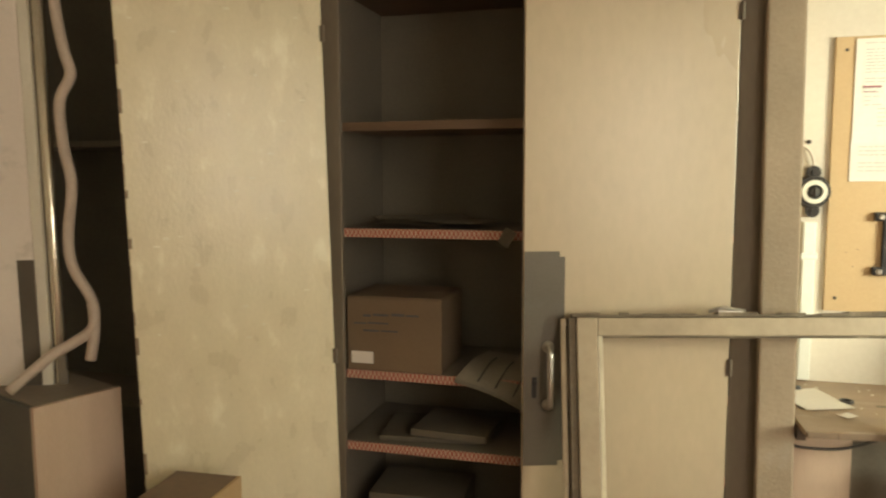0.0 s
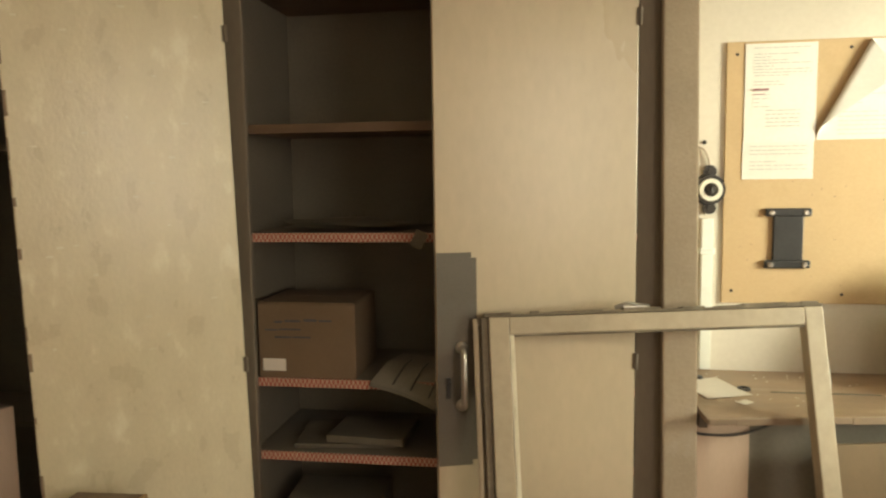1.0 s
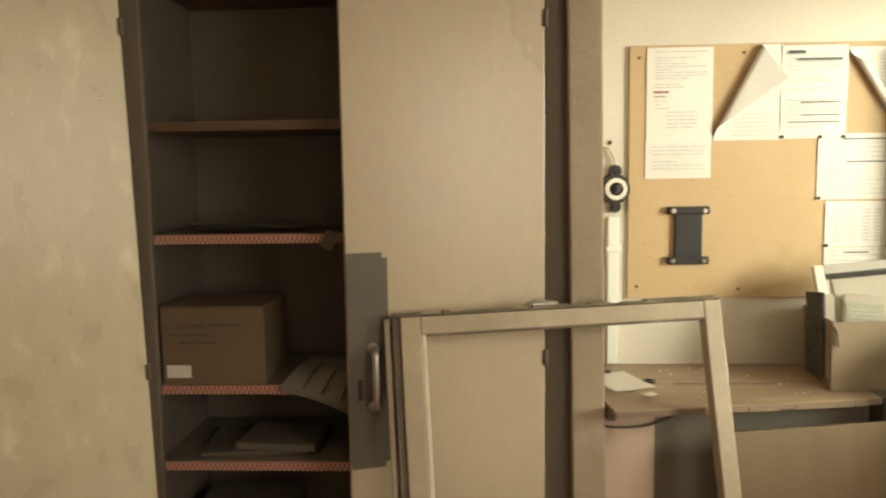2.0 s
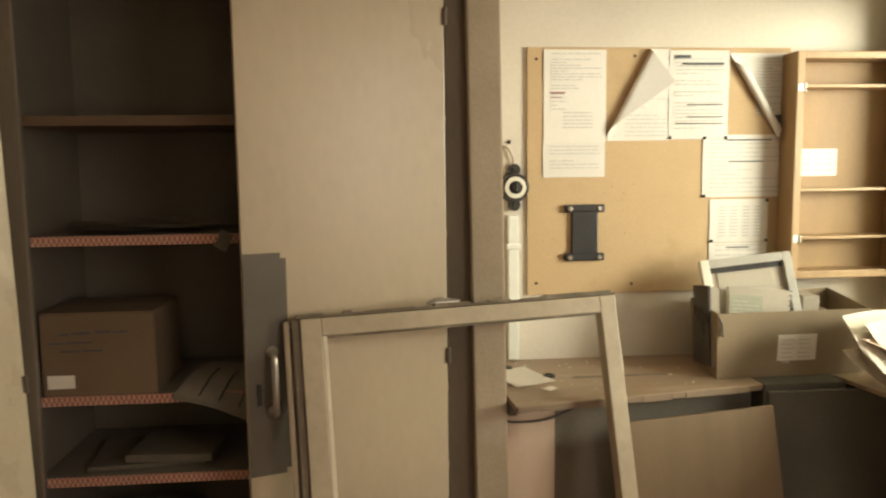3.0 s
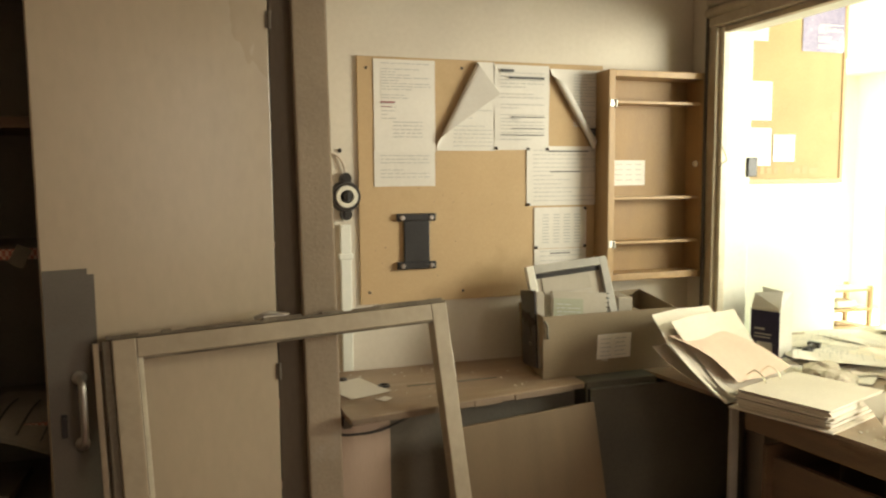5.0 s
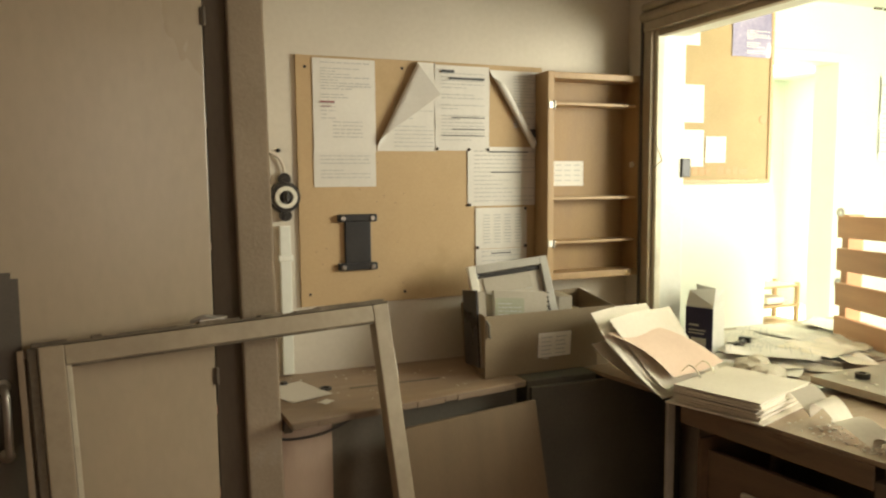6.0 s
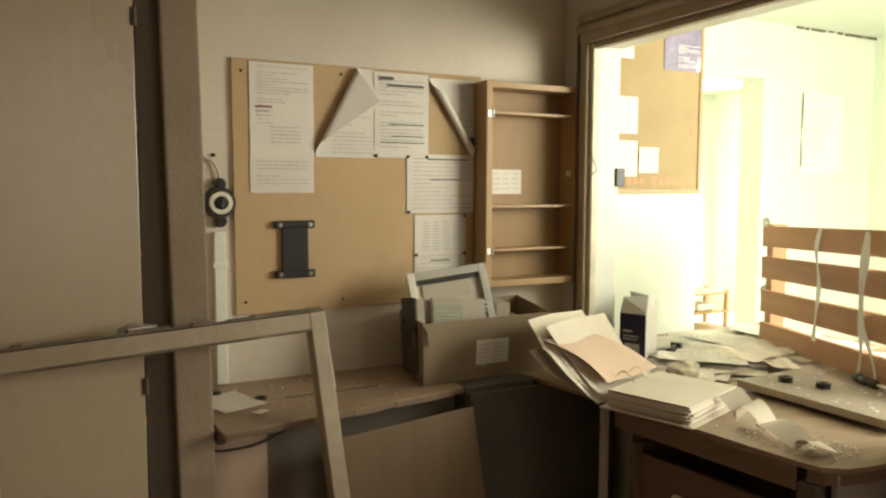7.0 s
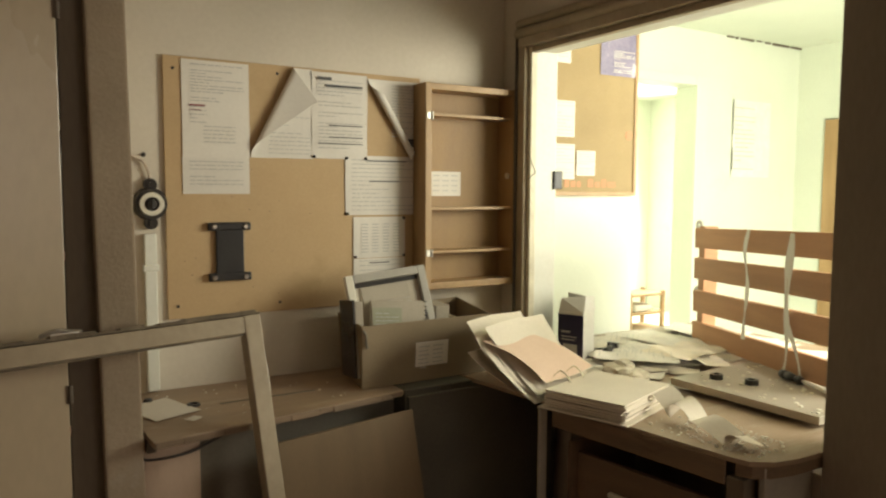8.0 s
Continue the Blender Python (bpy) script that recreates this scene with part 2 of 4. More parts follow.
def tube(bm, pts, r, seg=8):
    pts = [Vector(p) for p in pts]
    fine = []
    for i in range(len(pts) - 1):
        p0, p1, p2, p3 = pts[max(i - 1, 0)], pts[i], pts[i + 1], pts[min(i + 2, len(pts) - 1)]
        for k in range(5):
            t = k / 5
            fine.append(0.5 * ((2 * p1) + (p2 - p0) * t + (2 * p0 - 5 * p1 + 4 * p2 - p3) * t * t + (3 * p1 - p0 - 3 * p2 + p3) * t ** 3))
    fine.append(pts[-1])
    loops, side = [], None
    for i, p in enumerate(fine):
        d = (fine[min(i + 1, len(fine) - 1)] - fine[max(i - 1, 0)]).normalized()
        if side is None:
            side = d.orthogonal().normalized()
        side = (side - d * side.dot(d)).normalized()
        up = d.cross(side)
        loops.append([bm.verts.new(p + r * (math.cos(2 * math.pi * k / seg) * side + math.sin(2 * math.pi * k / seg) * up)) for k in range(seg)])
    for a, b in zip(loops, loops[1:]):
        for k in range(seg):
            bm.faces.new((a[k], a[(k + 1) % seg], b[(k + 1) % seg], b[k]))
    bm.faces.new(loops[0][::-1])
    bm.faces.new(loops[-1])
    return bm


def link_mesh(name, bm, mat, smooth=False):
    bmesh.ops.recalc_face_normals(bm, faces=bm.faces)
    me = bpy.data.meshes.new(name)
    bm.to_mesh(me)
    bm.free()
    me.materials.append(mat)
    if smooth:
        for p in me.polygons:
            p.use_smooth = True
    return new(name, me)


def part(name, bm, mat, parent, label="", smooth=False):
    """One mesh under a thing; bm is in the thing's own coordinates."""
    ob = link_mesh(name, bm, mat, smooth)
    ob.parent = parent
    return tagged(ob, label)


def single(name, bm, mat, label, category, group="", kind="", m=None, smooth=False):
    ob = link_mesh(name, bm, mat, smooth)
    if m is not None:
        ob.matrix_world = m
    return tagged(ob, label, category, group, kind)


def thing(name, m, label, category, group="", kind=""):
    ob = new(name)
    ob.empty_display_size = 0.1
    ob.matrix_world = m
    return tagged(ob, label, category, group, kind)


def sheet(w, h, nx=10, ny=14, wave=0.0, seed=0, folds=(), thick=0.0004):
    """A sheet of paper in its x-z plane from the lower left corner, facing -y; folds: (x, z, dx, dz, radius, degrees) curl what lies left of the line."""
    bm = bmesh.new()
    g = [[None] * (ny + 1) for _ in range(nx + 1)]
    for i in range(nx + 1):
        for j in range(ny + 1):
            x, z = w * i / nx, h * j / ny
            y = -wave * (0.5 + 0.5 * noise.noise(Vector((x * 9 + seed * 7.3, z * 7, seed))))
            p = Vector((x, y, z))
            for fx, fz, dx, dz, r, deg in folds:
                d = Vector((dx, 0, dz)).normalized()
                nrm = Vector((-d.z, 0, d.x))
                s = (p - Vector((fx, 0, fz))).dot(nrm)
                if s > 0:
                    a = min(s / r, radians(deg))
                    base = p - nrm * s
                    p = base + nrm * (r * math.sin(a) + (s - r * a) * math.cos(a)) - Vector((0, r * (1 - math.cos(a)) + (s - r * a) * math.sin(a), 0))
            g[i][j] = bm.verts.new(p)
    for i in range(nx):
        for j in range(ny):
            bm.faces.new((g[i][j], g[i + 1][j], g[i + 1][j + 1], g[i][j + 1]))
    return bm


def print_lines(w, h, seed, rows, x0=0.1, x1=0.9, z0=0.08, z1=0.94, size=0.0028, lift=0.0012, gap=0.25):
    """Rows of short bars for small print, over a sheet of that size."""
    rng = random.Random(seed)
    bm = bmesh.new()
    for k in range(rows):
        if rng.random() < gap * 0.6:
            continue
        z = h * (z1 - (z1 - z0) * k / max(rows - 1, 1))
        x = w * x0
        end = w * (x1 if rng.random() > 0.35 else x0 + (x1 - x0) * rng.uniform(0.3, 0.9))
        while x < end:
            ln = min(rng.uniform(0.008, 0.03), end - x)
            vs = [bm.verts.new(p) for p in ((x, -lift, z), (x + ln, -lift, z), (x + ln, -lift, z + size), (x, -lift, z + size))]
            bm.faces.new(vs)
            x += ln + 0.004
    if not bm.faces:
        bm.faces.new([bm.verts.new(p) for p in ((0, -lift, 0), (0.01, -lift, 0), (0.01, -lift, 0.003))])
    return bm


def bars(specs, lift=0.0014):
    bm = bmesh.new()
    for x0, x1, z0, z1 in specs:
        bm.faces.new([bm.verts.new(p) for p in ((x0, -lift, z0), (x1, -lift, z0), (x1, -lift, z1), (x0, -lift, z1))])
    return bm


def I(x=0.0, y=0.0, z=0.0):
    return pose(x, y, z)


# ---- structure ----
T = 0.14
single("floor", boxes((-3.4, 1.41, -4.4, 4.2, -0.12, 0)), M_FLOOR, "unseen floor, reddish-brown to bounce pinkish light", "floor", kind="structure")
single("floor_reception", boxes((1.41, 6.6, -4.4, 4.2, -0.12, 0)), M_PALEFLOOR, "pale dusty linoleum floor of the reception", "floor", kind="structure")
single("ceiling", boxes((-3.4, 1.40, -4.4, 0.14, 2.62, 2.74)), M_CEIL, "cream painted office ceiling", "ceiling", kind="structure")
single("ceiling_reception", boxes((1.40, 6.6, -2.2, 4.2, 2.47, 2.6)), M_WHITECAST, "white plaster ceiling with cracked edge", "ceiling", kind="structure")
single("wall_north", boxes((-3.4, 1.292, 0, T, 0, 2.62)), M_WALL, "cream painted wall with faint stains", "wall", kind="structure")
single("wall_west", boxes((-3.4, -3.26, -4.4, 0, 0, 2.62)), M_WALL, "cream painted wall", "wall", kind="structure")
single("wall_south", boxes((-3.26, 1.292, -4.4, -4.26, 0, 2.62)), M_WALL, "cream painted wall", "wall", kind="structure")
HY0, HY1, HZ0, HZ1 = -1.388, -0.168, 0.74, 1.93
single("wall_east", boxes((1.292, 1.422, HY1, T, 0, 2.62), (1.292, 1.422, -4.4, -3.9, 0, 2.62), (1.292, 1.422, -2.5, HY0, 0, 2.62), (1.292, 1.422, -3.9, -2.5, 0, 0.9), (1.292, 1.422, -3.9, -2.5, 2.2, 2.62), (1.292, 1.422, HY0, HY1, 0, HZ0 - 0.05), (1.292, 1.422, HY0, HY1, HZ1, 2.62)), M_WALL, "cream painted wall with a large service hatch", "wall", kind="structure")
single("wall_reception_north", boxes((1.40, 2.02, 0.0, T, 0, 2.47), (1.88, 2.02, T, 1.0, 0, 2.47)), M_WHITECAST, "white painted wall with a greenish light cast in its colour", "wall", kind="structure")
single("wall_reception_back", boxes((2.02, 2.75, 1.0, 1.12, 0, 2.47), (3.63, 4.88, 1.0, 1.12, 0, 2.47), (2.75, 3.63, 1.0, 1.12, 2.16, 2.47)), M_WHITECAST, "white wall with a doorway, greenish light cast in its colour", "wall", kind="structure")
single("wall_reception_east", boxes((4.74, 4.88, 0.78, 1.0, 0, 2.47), (4.74, 4.88, -2.2, -0.12, 0, 2.47), (4.74, 4.88, -0.12, 0.78, 1.93, 2.47)), M_WHITECAST, "white wall with a glazed door, greenish light cast in its colour", "wall", kind="structure")
single("wall_reception_south", boxes((1.40, 2.1, -2.2, -2.06, 0, 2.47), (4.6, 4.74, -2.2, -2.06, 0, 2.47), (2.1, 4.6, -2.2, -2.06, 0, 0.8), (2.1, 4.6, -2.2, -2.06, 2.3, 2.47)), M_WHITECAST, "white wall with a wide window opening, greenish light cast in its colour", "wall", kind="structure")
single("wall_far_room", boxes((2.0, 6.4, 3.9, 4.02, 0, 2.47), (6.28, 6.4, 1.12, 1.65, 0, 2.47), (6.28, 6.4, 3.35, 3.9, 0, 2.47), (6.28, 6.4, 1.65, 3.35, 0, 0.8), (6.28, 6.4, 1.65, 3.35, 2.2, 2.47), (1.9, 2.02, 1.12, 3.9, 0, 2.47)), M_WHITECAST, "white wall of the room behind the doorway, greenish light cast in its colour", "wall", kind="structure")
bm = boxes((-0.224, -0.133, -0.445, -0.001, 0, 2.62), bevel=0.006)
for v in bm.verts:
    v.co.x -= 0.0135 * v.co.z
single("pillar", bm, M_PLASTER, "rough grey-beige plastered pillar beside the cupboard", "pillar", kind="structure")

# service hatch frame
hatch = thing("window_1", I(1.292, -0.8, HZ0), "weathered cream service hatch frame in the wall", "hatch frame", kind="structure")


def hatch_part(name, spec, mat=M_SASH, bevel=0.004, label=""):
    bm = boxes(spec, bevel=bevel)
    bmesh.ops.translate(bm, verts=bm.verts, vec=(-1.27, 0.8, -HZ0))
    return part(name, bm, mat, hatch, label)


hatch_part("side_casing", (1.245, 1.268, HY1, HY1 + 0.055, 0.76, 2.0))
hatch_part("side_casing", (1.235, 1.268, HY0 - 0.26, HY0, 0.0, 2.3), M_POST, label="dark brown casing post")
hatch_part("head_casing", (1.24, 1.268, HY0, HY1 + 0.055, HZ1, HZ1 + 0.035))
hatch_part("stop_bead", (1.262, 1.29, HY1 - 0.02, HY1 + 0.002, 0.76, HZ1 - 0.002), M_PUTTY)
hatch_part("stop_bead", (1.262, 1.29, HY0, HY1 - 0.02, HZ1 - 0.022, HZ1 - 0.002), M_SASH)
hatch_part("jamb_lining", (1.29, 1.398, HY1 - 0.008, HY1, 0.76, HZ1), M_WHITE)
hatch_part("head_lining", (1.29, 1.398, HY0, HY1 - 0.008, HZ1 - 0.012, HZ1 - 0.002), M_WHITE)
hatch_part("jamb_lining", (1.268, 1.398, HY0, HY0 + 0.012, 0.78, HZ1 - 0.012), M_POST)
for zc, rr, xx in ((HZ1 + 0.052, 0.018, 1.243), (HZ1 + 0.088, 0.016, 1.248)):
    bm = bmesh.new()
    cyl(bm, rr, (xx - 1.27, HY0 + 0.8, zc - HZ0), (xx - 1.27, HY1 + 0.045 + 0.8, zc - HZ0), 14)
    part("rolled_rail", bm, M_SASH, hatch, smooth=True)
bm = bmesh.new()
tube(bm, [(-0.03, 0.675, 1.26), (-0.03, 0.678, 0.9), (-0.032, 0.674, 0.5), (-0.03, 0.676, 0.05)], 0.006)
part("cable", bm, M_DARKCABLE, hatch)
bm = bmesh.new()
tube(bm, [(-0.03, 0.60, 0.80), (-0.032, 0.575, 0.76), (-0.032, 0.552, 0.722), (-0.03, 0.57, 0.712), (-0.028, 0.60, 0.694)], 0.0016, 6)
part("bent_wire", bm, M_CUPSIDE, hatch)

# ---- built-in cupboard ----
CX0, CX1, CY = -1.42, -0.30, -0.43
cup = thing("cupboard", I(CX0, CY, 0), "built-in wooden cupboard with both doors hanging open", "cupboard")


def cup_part(name, bm, mat, parent=cup, label="", smooth=False):
    bmesh.ops.translate(bm, verts=bm.verts, vec=(-CX0, -CY, 0))
    return part(name, bm, mat, parent, label, smooth)


cup_part("side_panel", boxes((CX0 - 0.03, CX0, CY, -0.005, 0, 2.55), bevel=0.003), M_DARKSHADE)
cup_part("side_panel", boxes((CX1, CX1 + 0.025, CY + 0.05, -0.005, 0, 2.55), bevel=0.003), M_DARKSHADE)
cup_part("back_panel", boxes((CX0, CX1, -0.02, -0.005, 0, 2.55)), M_DARKSHADE)
cup_part("top_panel", boxes((CX0, CX1, CY + 0.02, -0.02, 2.5, 2.53)), M_DARKSHADE)
cup_part("front_post", boxes((CX0 - 0.045, CX0 + 0.027, CY - 0.022, CY - 0.001, 0, 2.55), bevel=0.004), M_CUPSIDE)
cup_part("front_post", boxes((CX1 - 0.004, CX1 + 0.10, CY + 0.02, CY + 0.045, 0, 2.55), bevel=0.004), M_CUPSIDE)
for z, cloth in ((1.96, False), (1.552, False), (1.240, True), (0.81, True), (0.585, True), (0.15, False)):
    s = cup_part("shelf", boxes((CX0 + 0.004, CX1 - 0.004, CY + 0.008, -0.022, z - 0.018, z), bevel=0.002), M_SHELFWOOD)
    cup_part("edge_trim", boxes((CX0 + 0.006, CX1 - 0.006, CY + 0.001, CY + 0.0075, z - 0.022, z + 0.004), bevel=0.0015), M_GINGHAM if cloth else M_SHELFWOOD, label="red checked oilcloth edging" if cloth else "")
    if cloth:
        cup_part("shelf_cover", boxes((CX0 + 0.006, CX1 - 0.006, CY + 0.012, -0.03, z + 0.0005, z + 0.003)), M_DARKSHADE, label="shelf cover coloured dark for the shade")


def cupboard_door(hx, hy, fx, fy, thick, mat, lean=0.0):
    """A door leaf as a part of the cupboard, from its hinge line to its free edge; its own x runs from the hinge to the free edge."""
    w = math.hypot(fx - hx, fy - hy)
    ang = math.atan2(fy - hy, fx - hx)
    m = Matrix.Translation((hx - CX0, hy - CY, 0)) @ Matrix.Rotation(ang, 4, "Z") @ Matrix.Rotation(lean, 4, "Y")
    leaf = link_mesh("door", box(bmesh.new(), 0.004, w, -thick / 2, thick / 2, 0.08, 2.5, 0.004), mat)
    leaf.parent = cup
    leaf.matrix_local = m
    return leaf, w


ldoor, LW = cupboard_door(-1.395, -0.462, -1.813, -0.812, 0.022, M_DOOR_MOTTLED, lean=radians(1.3))
tagged(ldoor, "mottled dusty cream door")
rdoor, RW = cupboard_door(-0.306, -0.418, -0.832, -0.585, 0.022, M_DOOR)
tagged(rdoor, "plain beige painted door")
for leaf, side, zs in ((ldoor, 1, (1.80, 0.87)), (rdoor, 1, (1.81, 0.893))):
    for z in zs:
        bm = bmesh.new()
        cyl(bm, 0.005, (0.003, side * 0.016, z - 0.022), (0.003, side * 0.016, z + 0.022), 10)
        box(bm, 0.004, 0.012, side * 0.0112, side * 0.0135, z - 0.022, z + 0.022)
        part("hinge", bm, M_CUPSIDE, leaf)
# chipped bare edge of the mottled door
bm = bmesh.new()
rng = random.Random(5)
z = 0.45
while z < 2.3:
    h = rng.uniform(0.02, 0.09)
    box(bm, LW - rng.uniform(0.002, 0.009), LW + 0.0003, 0.0085, 0.0114, z, z + h * 0.7)
    z += h + rng.uniform(0.0, 0.12)
part("chipped_edge", bm, M_DESKEDGE, ldoor, "bare chipped wood edge")
# pale flecks on the mottled door
bm = bmesh.new()
for _ in range(26):
    x, z, w = rng.uniform(0.05, LW - 0.04), rng.uniform(0.9, 1.85), rng.uniform(0.004, 0.018)
    box(bm, x, x + w, 0.0108, 0.0116, z, z + rng.uniform(0.003, 0.007))
part("paint_flakes", bm, M_PUTTY, ldoor, "small pale flecks")
# grey plate and lever handle on the plain door
bm = box(bmesh.new(), RW - 0.108, RW - 0.002, 0.0112, 0.0132, 0.635, 1.205)
bmesh.ops.bevel(bm, geom=[e for e in bm.edges if abs(e.verts[0].co.x - e.verts[1].co.x) < 1e-5 and abs(e.verts[0].co.z - e.verts[1].co.z) < 1e-5 and e.verts[0].co.x < RW - 0.05], offset=0.014, segments=4, affect="EDGES")
plate = part("push_plate", bm, M_KICK, rdoor, "scuffed grey sheet metal plate")
bm = bmesh.new()
tube(bm, [(RW - 0.066, 0.014, 0.955), (RW - 0.066, 0.04, 0.95), (RW - 0.066, 0.05, 0.925), (RW - 0.066, 0.05, 0.83), (RW - 0.066, 0.04, 0.805), (RW - 0.066, 0.014, 0.80)], 0.0085, 10)
for z in (0.955, 0.80):
    cyl(bm, 0.016, (RW - 0.066, 0.0134, z), (RW - 0.066, 0.018, z), 16)
part("pull_handle", bm, M_ALU, plate, "dull aluminium pull handle", True)
bm = bmesh.new()
cyl(bm, 0.007, (RW - 0.03, 0.0134, 0.86), (RW - 0.03, 0.02, 0.86), 12)
box(bm, RW - 0.036, RW - 0.024, 0.0134, 0.017, 0.82, 0.875)
part("keyhole_cover", bm, M_BLACK, plate)

# ---- on the cupboard's shelves ----
carton_small = thing("cardboard_box", I(-1.24, -0.30, 0.814), "closed brown cardboard box with handwriting on a shelf", "cardboard box")
part("box_body", boxes((-0.152, 0.145, -0.125, 0.12, 0, 0.222), bevel=0.004), M_SHADECARD, carton_small)
part("lid_flap", boxes((-0.15, 0.143, -0.123, 0.0, 0.2225, 0.226), (-0.15, 0.143, 0.004, 0.118, 0.2225, 0.226)), M_SHADECARD, carton_small)
bm = bars([(-0.10, -0.075, 0.165, 0.172), (-0.068, -0.02, 0.168, 0.175), (-0.01, 0.03, 0.17, 0.178), (0.036, 0.075, 0.17, 0.176), (-0.13, -0.09, 0.142, 0.147), (-0.085, -0.02, 0.144, 0.149), (-0.1, -0.05, 0.12, 0.126), (-0.045, 0.01, 0.121, 0.126)])
bmesh.ops.translate(bm, verts=bm.verts, vec=(0, -0.125, 0))
part("handwriting", bm, M_INK, carton_small, "dark handwritten scrawl")
part("label", boxes((-0.138, -0.068, -0.1275, -0.1255, 0.022, 0.058)), M_PAPER, carton_small, "small white label")


def flat_sheet(name, x, y, z, w, h, turn, mat, label, category, wave=0.004, seed=1, tilt=(0, 0), lines=0, group=""):
    """A sheet lying on something, turned about the vertical."""
    t = thing(name, pose(x, y, z, tilt[0] - 90, tilt[1], turn), label, category, group)
    bm = sheet(w, h, 8, 10, wave, seed)
    bmesh.ops.translate(bm, verts=bm.verts, vec=(-w / 2, 0, -h / 2))
    part("leaf", bm, mat, t)
    if lines:
        bm = print_lines(w, h, seed, lines, lift=wave + 0.001)
        bmesh.ops.translate(bm, verts=bm.verts, vec=(-w / 2, 0, -h / 2))
        part("print", bm, M_INKGREY, t)
    return t


def lying(name, x, y, z, w, d, h, turn, mat, label, category, bevel=0.003):
    return single(name, boxes((-w / 2, w / 2, -d / 2, d / 2, 0, h), bevel=bevel), mat, label, category, m=pose(x, y, z, 0, 0, turn))


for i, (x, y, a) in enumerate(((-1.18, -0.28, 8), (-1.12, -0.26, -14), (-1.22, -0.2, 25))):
    flat_sheet("loose_paper", x, y, 1.25 + 0.006 * i, 0.297, 0.21, a, M_SHADEPAPER, "crumpled yellowed paper on a cupboard shelf", "paper", 0.012, i, group="papers on the shelves")
flat_sheet("loose_paper", -0.90, -0.441, 1.226, 0.035, 0.05, 0, M_DEEPSHADEPAPER, "torn dark paper hanging off a shelf edge", "paper", 0.008, 8, tilt=(84, 28))
lying("folder", -1.16, -0.27, 0.59, 0.31, 0.23, 0.014, 6, M_DEEPSHADEPAPER, "grey cardboard folder on a cupboard shelf", "folder")
lying("folder", -1.08, -0.29, 0.606, 0.24, 0.2, 0.022, -4, M_DEEPSHADEPAPER, "brown cardboard folder lying on another", "folder")
lying("archive_box", -1.2, -0.27, 0.152, 0.30, 0.22, 0.26, 3, M_DEEPSHADEPAPER, "grey archive box on the lowest shelf", "archive box")
# ring binder page block drooping over the shelf edge
droop = thing("drooping_booklet", pose(-0.90, -0.345, 0.822, 0, 3, -14) @ Matrix.Scale(0.86, 4), "open spiral booklet drooping over a shelf edge", "booklet")
for k in range(4):
    bm = bmesh.new()
    g = []
    for i in range(13):
        s = i / 12
        row = []
        for j in range(7):
            v = j / 6
            row.append(bm.verts.new((-0.14 + 0.26 * v, 0.10 - 0.26 * s, 0.012 + 0.004 * k + 0.007 * math.sin(math.pi * v) * (0.5 + s) - 0.085 * max(s - 0.42, 0) ** 1.3 - 0.05 * v * s)))
        g.append(row)
    for i in range(12):
        for j in range(6):
            bm.faces.new((g[i][j], g[i][j + 1], g[i + 1][j + 1], g[i + 1][j]))
    part("page", bm, M_SHADEPAPER, droop, smooth=True)
for v in (0.3, 0.55, 0.8):
    bm = bmesh.new()
    tube(bm, [(-0.14 + 0.26 * v, 0.05 - 0.19 * s, 0.032 + 0.007 * math.sin(math.pi * v) * (0.5 + s) - 0.085 * max(s - 0.42, 0) ** 1.3 - 0.05 * v * s) for s in (0.25, 0.5, 0.75, 1.0)], 0.003, 6)
    part("binding_strip", bm, M_DARKCABLE, droop)

# ---- window sash leaning on the cupboard door and the pillar ----
fx0, fy0, fx1, fy1 = -0.662, -0.585, 0.187, -0.445
SW = math.hypot(fx1 - fx0, fy1 - fy0)
SH = 1.066
sash = thing("window_sash", Matrix.Translation((fx0 + 0.028, fy0 - 0.24, 0)) @ Matrix.Rotation(math.atan2(fy1 - fy0, fx1 - fx0), 4, "Z") @ Matrix.Rotation(radians(-1.1), 4, "Y") @ Matrix.Rotation(radians(-13.5), 4, "X"), "weathered cream wooden window sash without glass, leaning", "window sash")
part("stile", boxes((0, 0.052, -0.02, 0.02, 0, SH), bevel=0.004), M_SASH, sash)
part("stile", boxes((SW - 0.048, SW, -0.02, 0.02, 0, SH), bevel=0.004), M_SASH, sash)
part("top_rail", boxes((0.0522, SW - 0.0482, -0.0195, 0.0195, SH - 0.046, SH - 0.001), bevel=0.003), M_SASH, sash)
part("bottom_rail", boxes((0.0522, SW - 0.0482, -0.0195, 0.0195, 0.0, 0.07), bevel=0.003), M_SASH, sash)
part("putty_strip", boxes((0.0525, 0.064, -0.017, 0.0, 0.07, SH - 0.047), bevel=0.002), M_PUTTY, sash, "pale glazing putty")
part("putty_strip", boxes((0.0645, SW - 0.0485, -0.014, 0.0, SH - 0.052, SH - 0.0465), bevel=0.001), M_SASHEDGE, sash)
bm = bmesh.new()
x = -0.012
rng = random.Random(3)
while x < SW:
    w = rng.uniform(0.02, 0.07)
    box(bm, x, min(x + w, SW), -0.021, 0.02, SH + 0.0005, SH + rng.uniform(0.006, 0.014), 0.0015)
    x += w
part("dirty_top_edge", bm, M_SASHEDGE, sash, "dark crumbling sealant along the top edge")
part("outer_strip", boxes((-0.040, -0.0265, 0.0, 0.02, 0.0, SH - 0.002), bevel=0.003), M_SASH, sash)
part("strip_joint", boxes((-0.0262, -0.0203, 0.004, 0.018, 0.0, SH - 0.02)), M_SASHEDGE, sash)
part("side_strip", boxes((-0.02, -0.001, -0.012, 0.02, 0.0, SH), bevel=0.003), M_SASHEDGE, sash)
bm = bmesh.new()
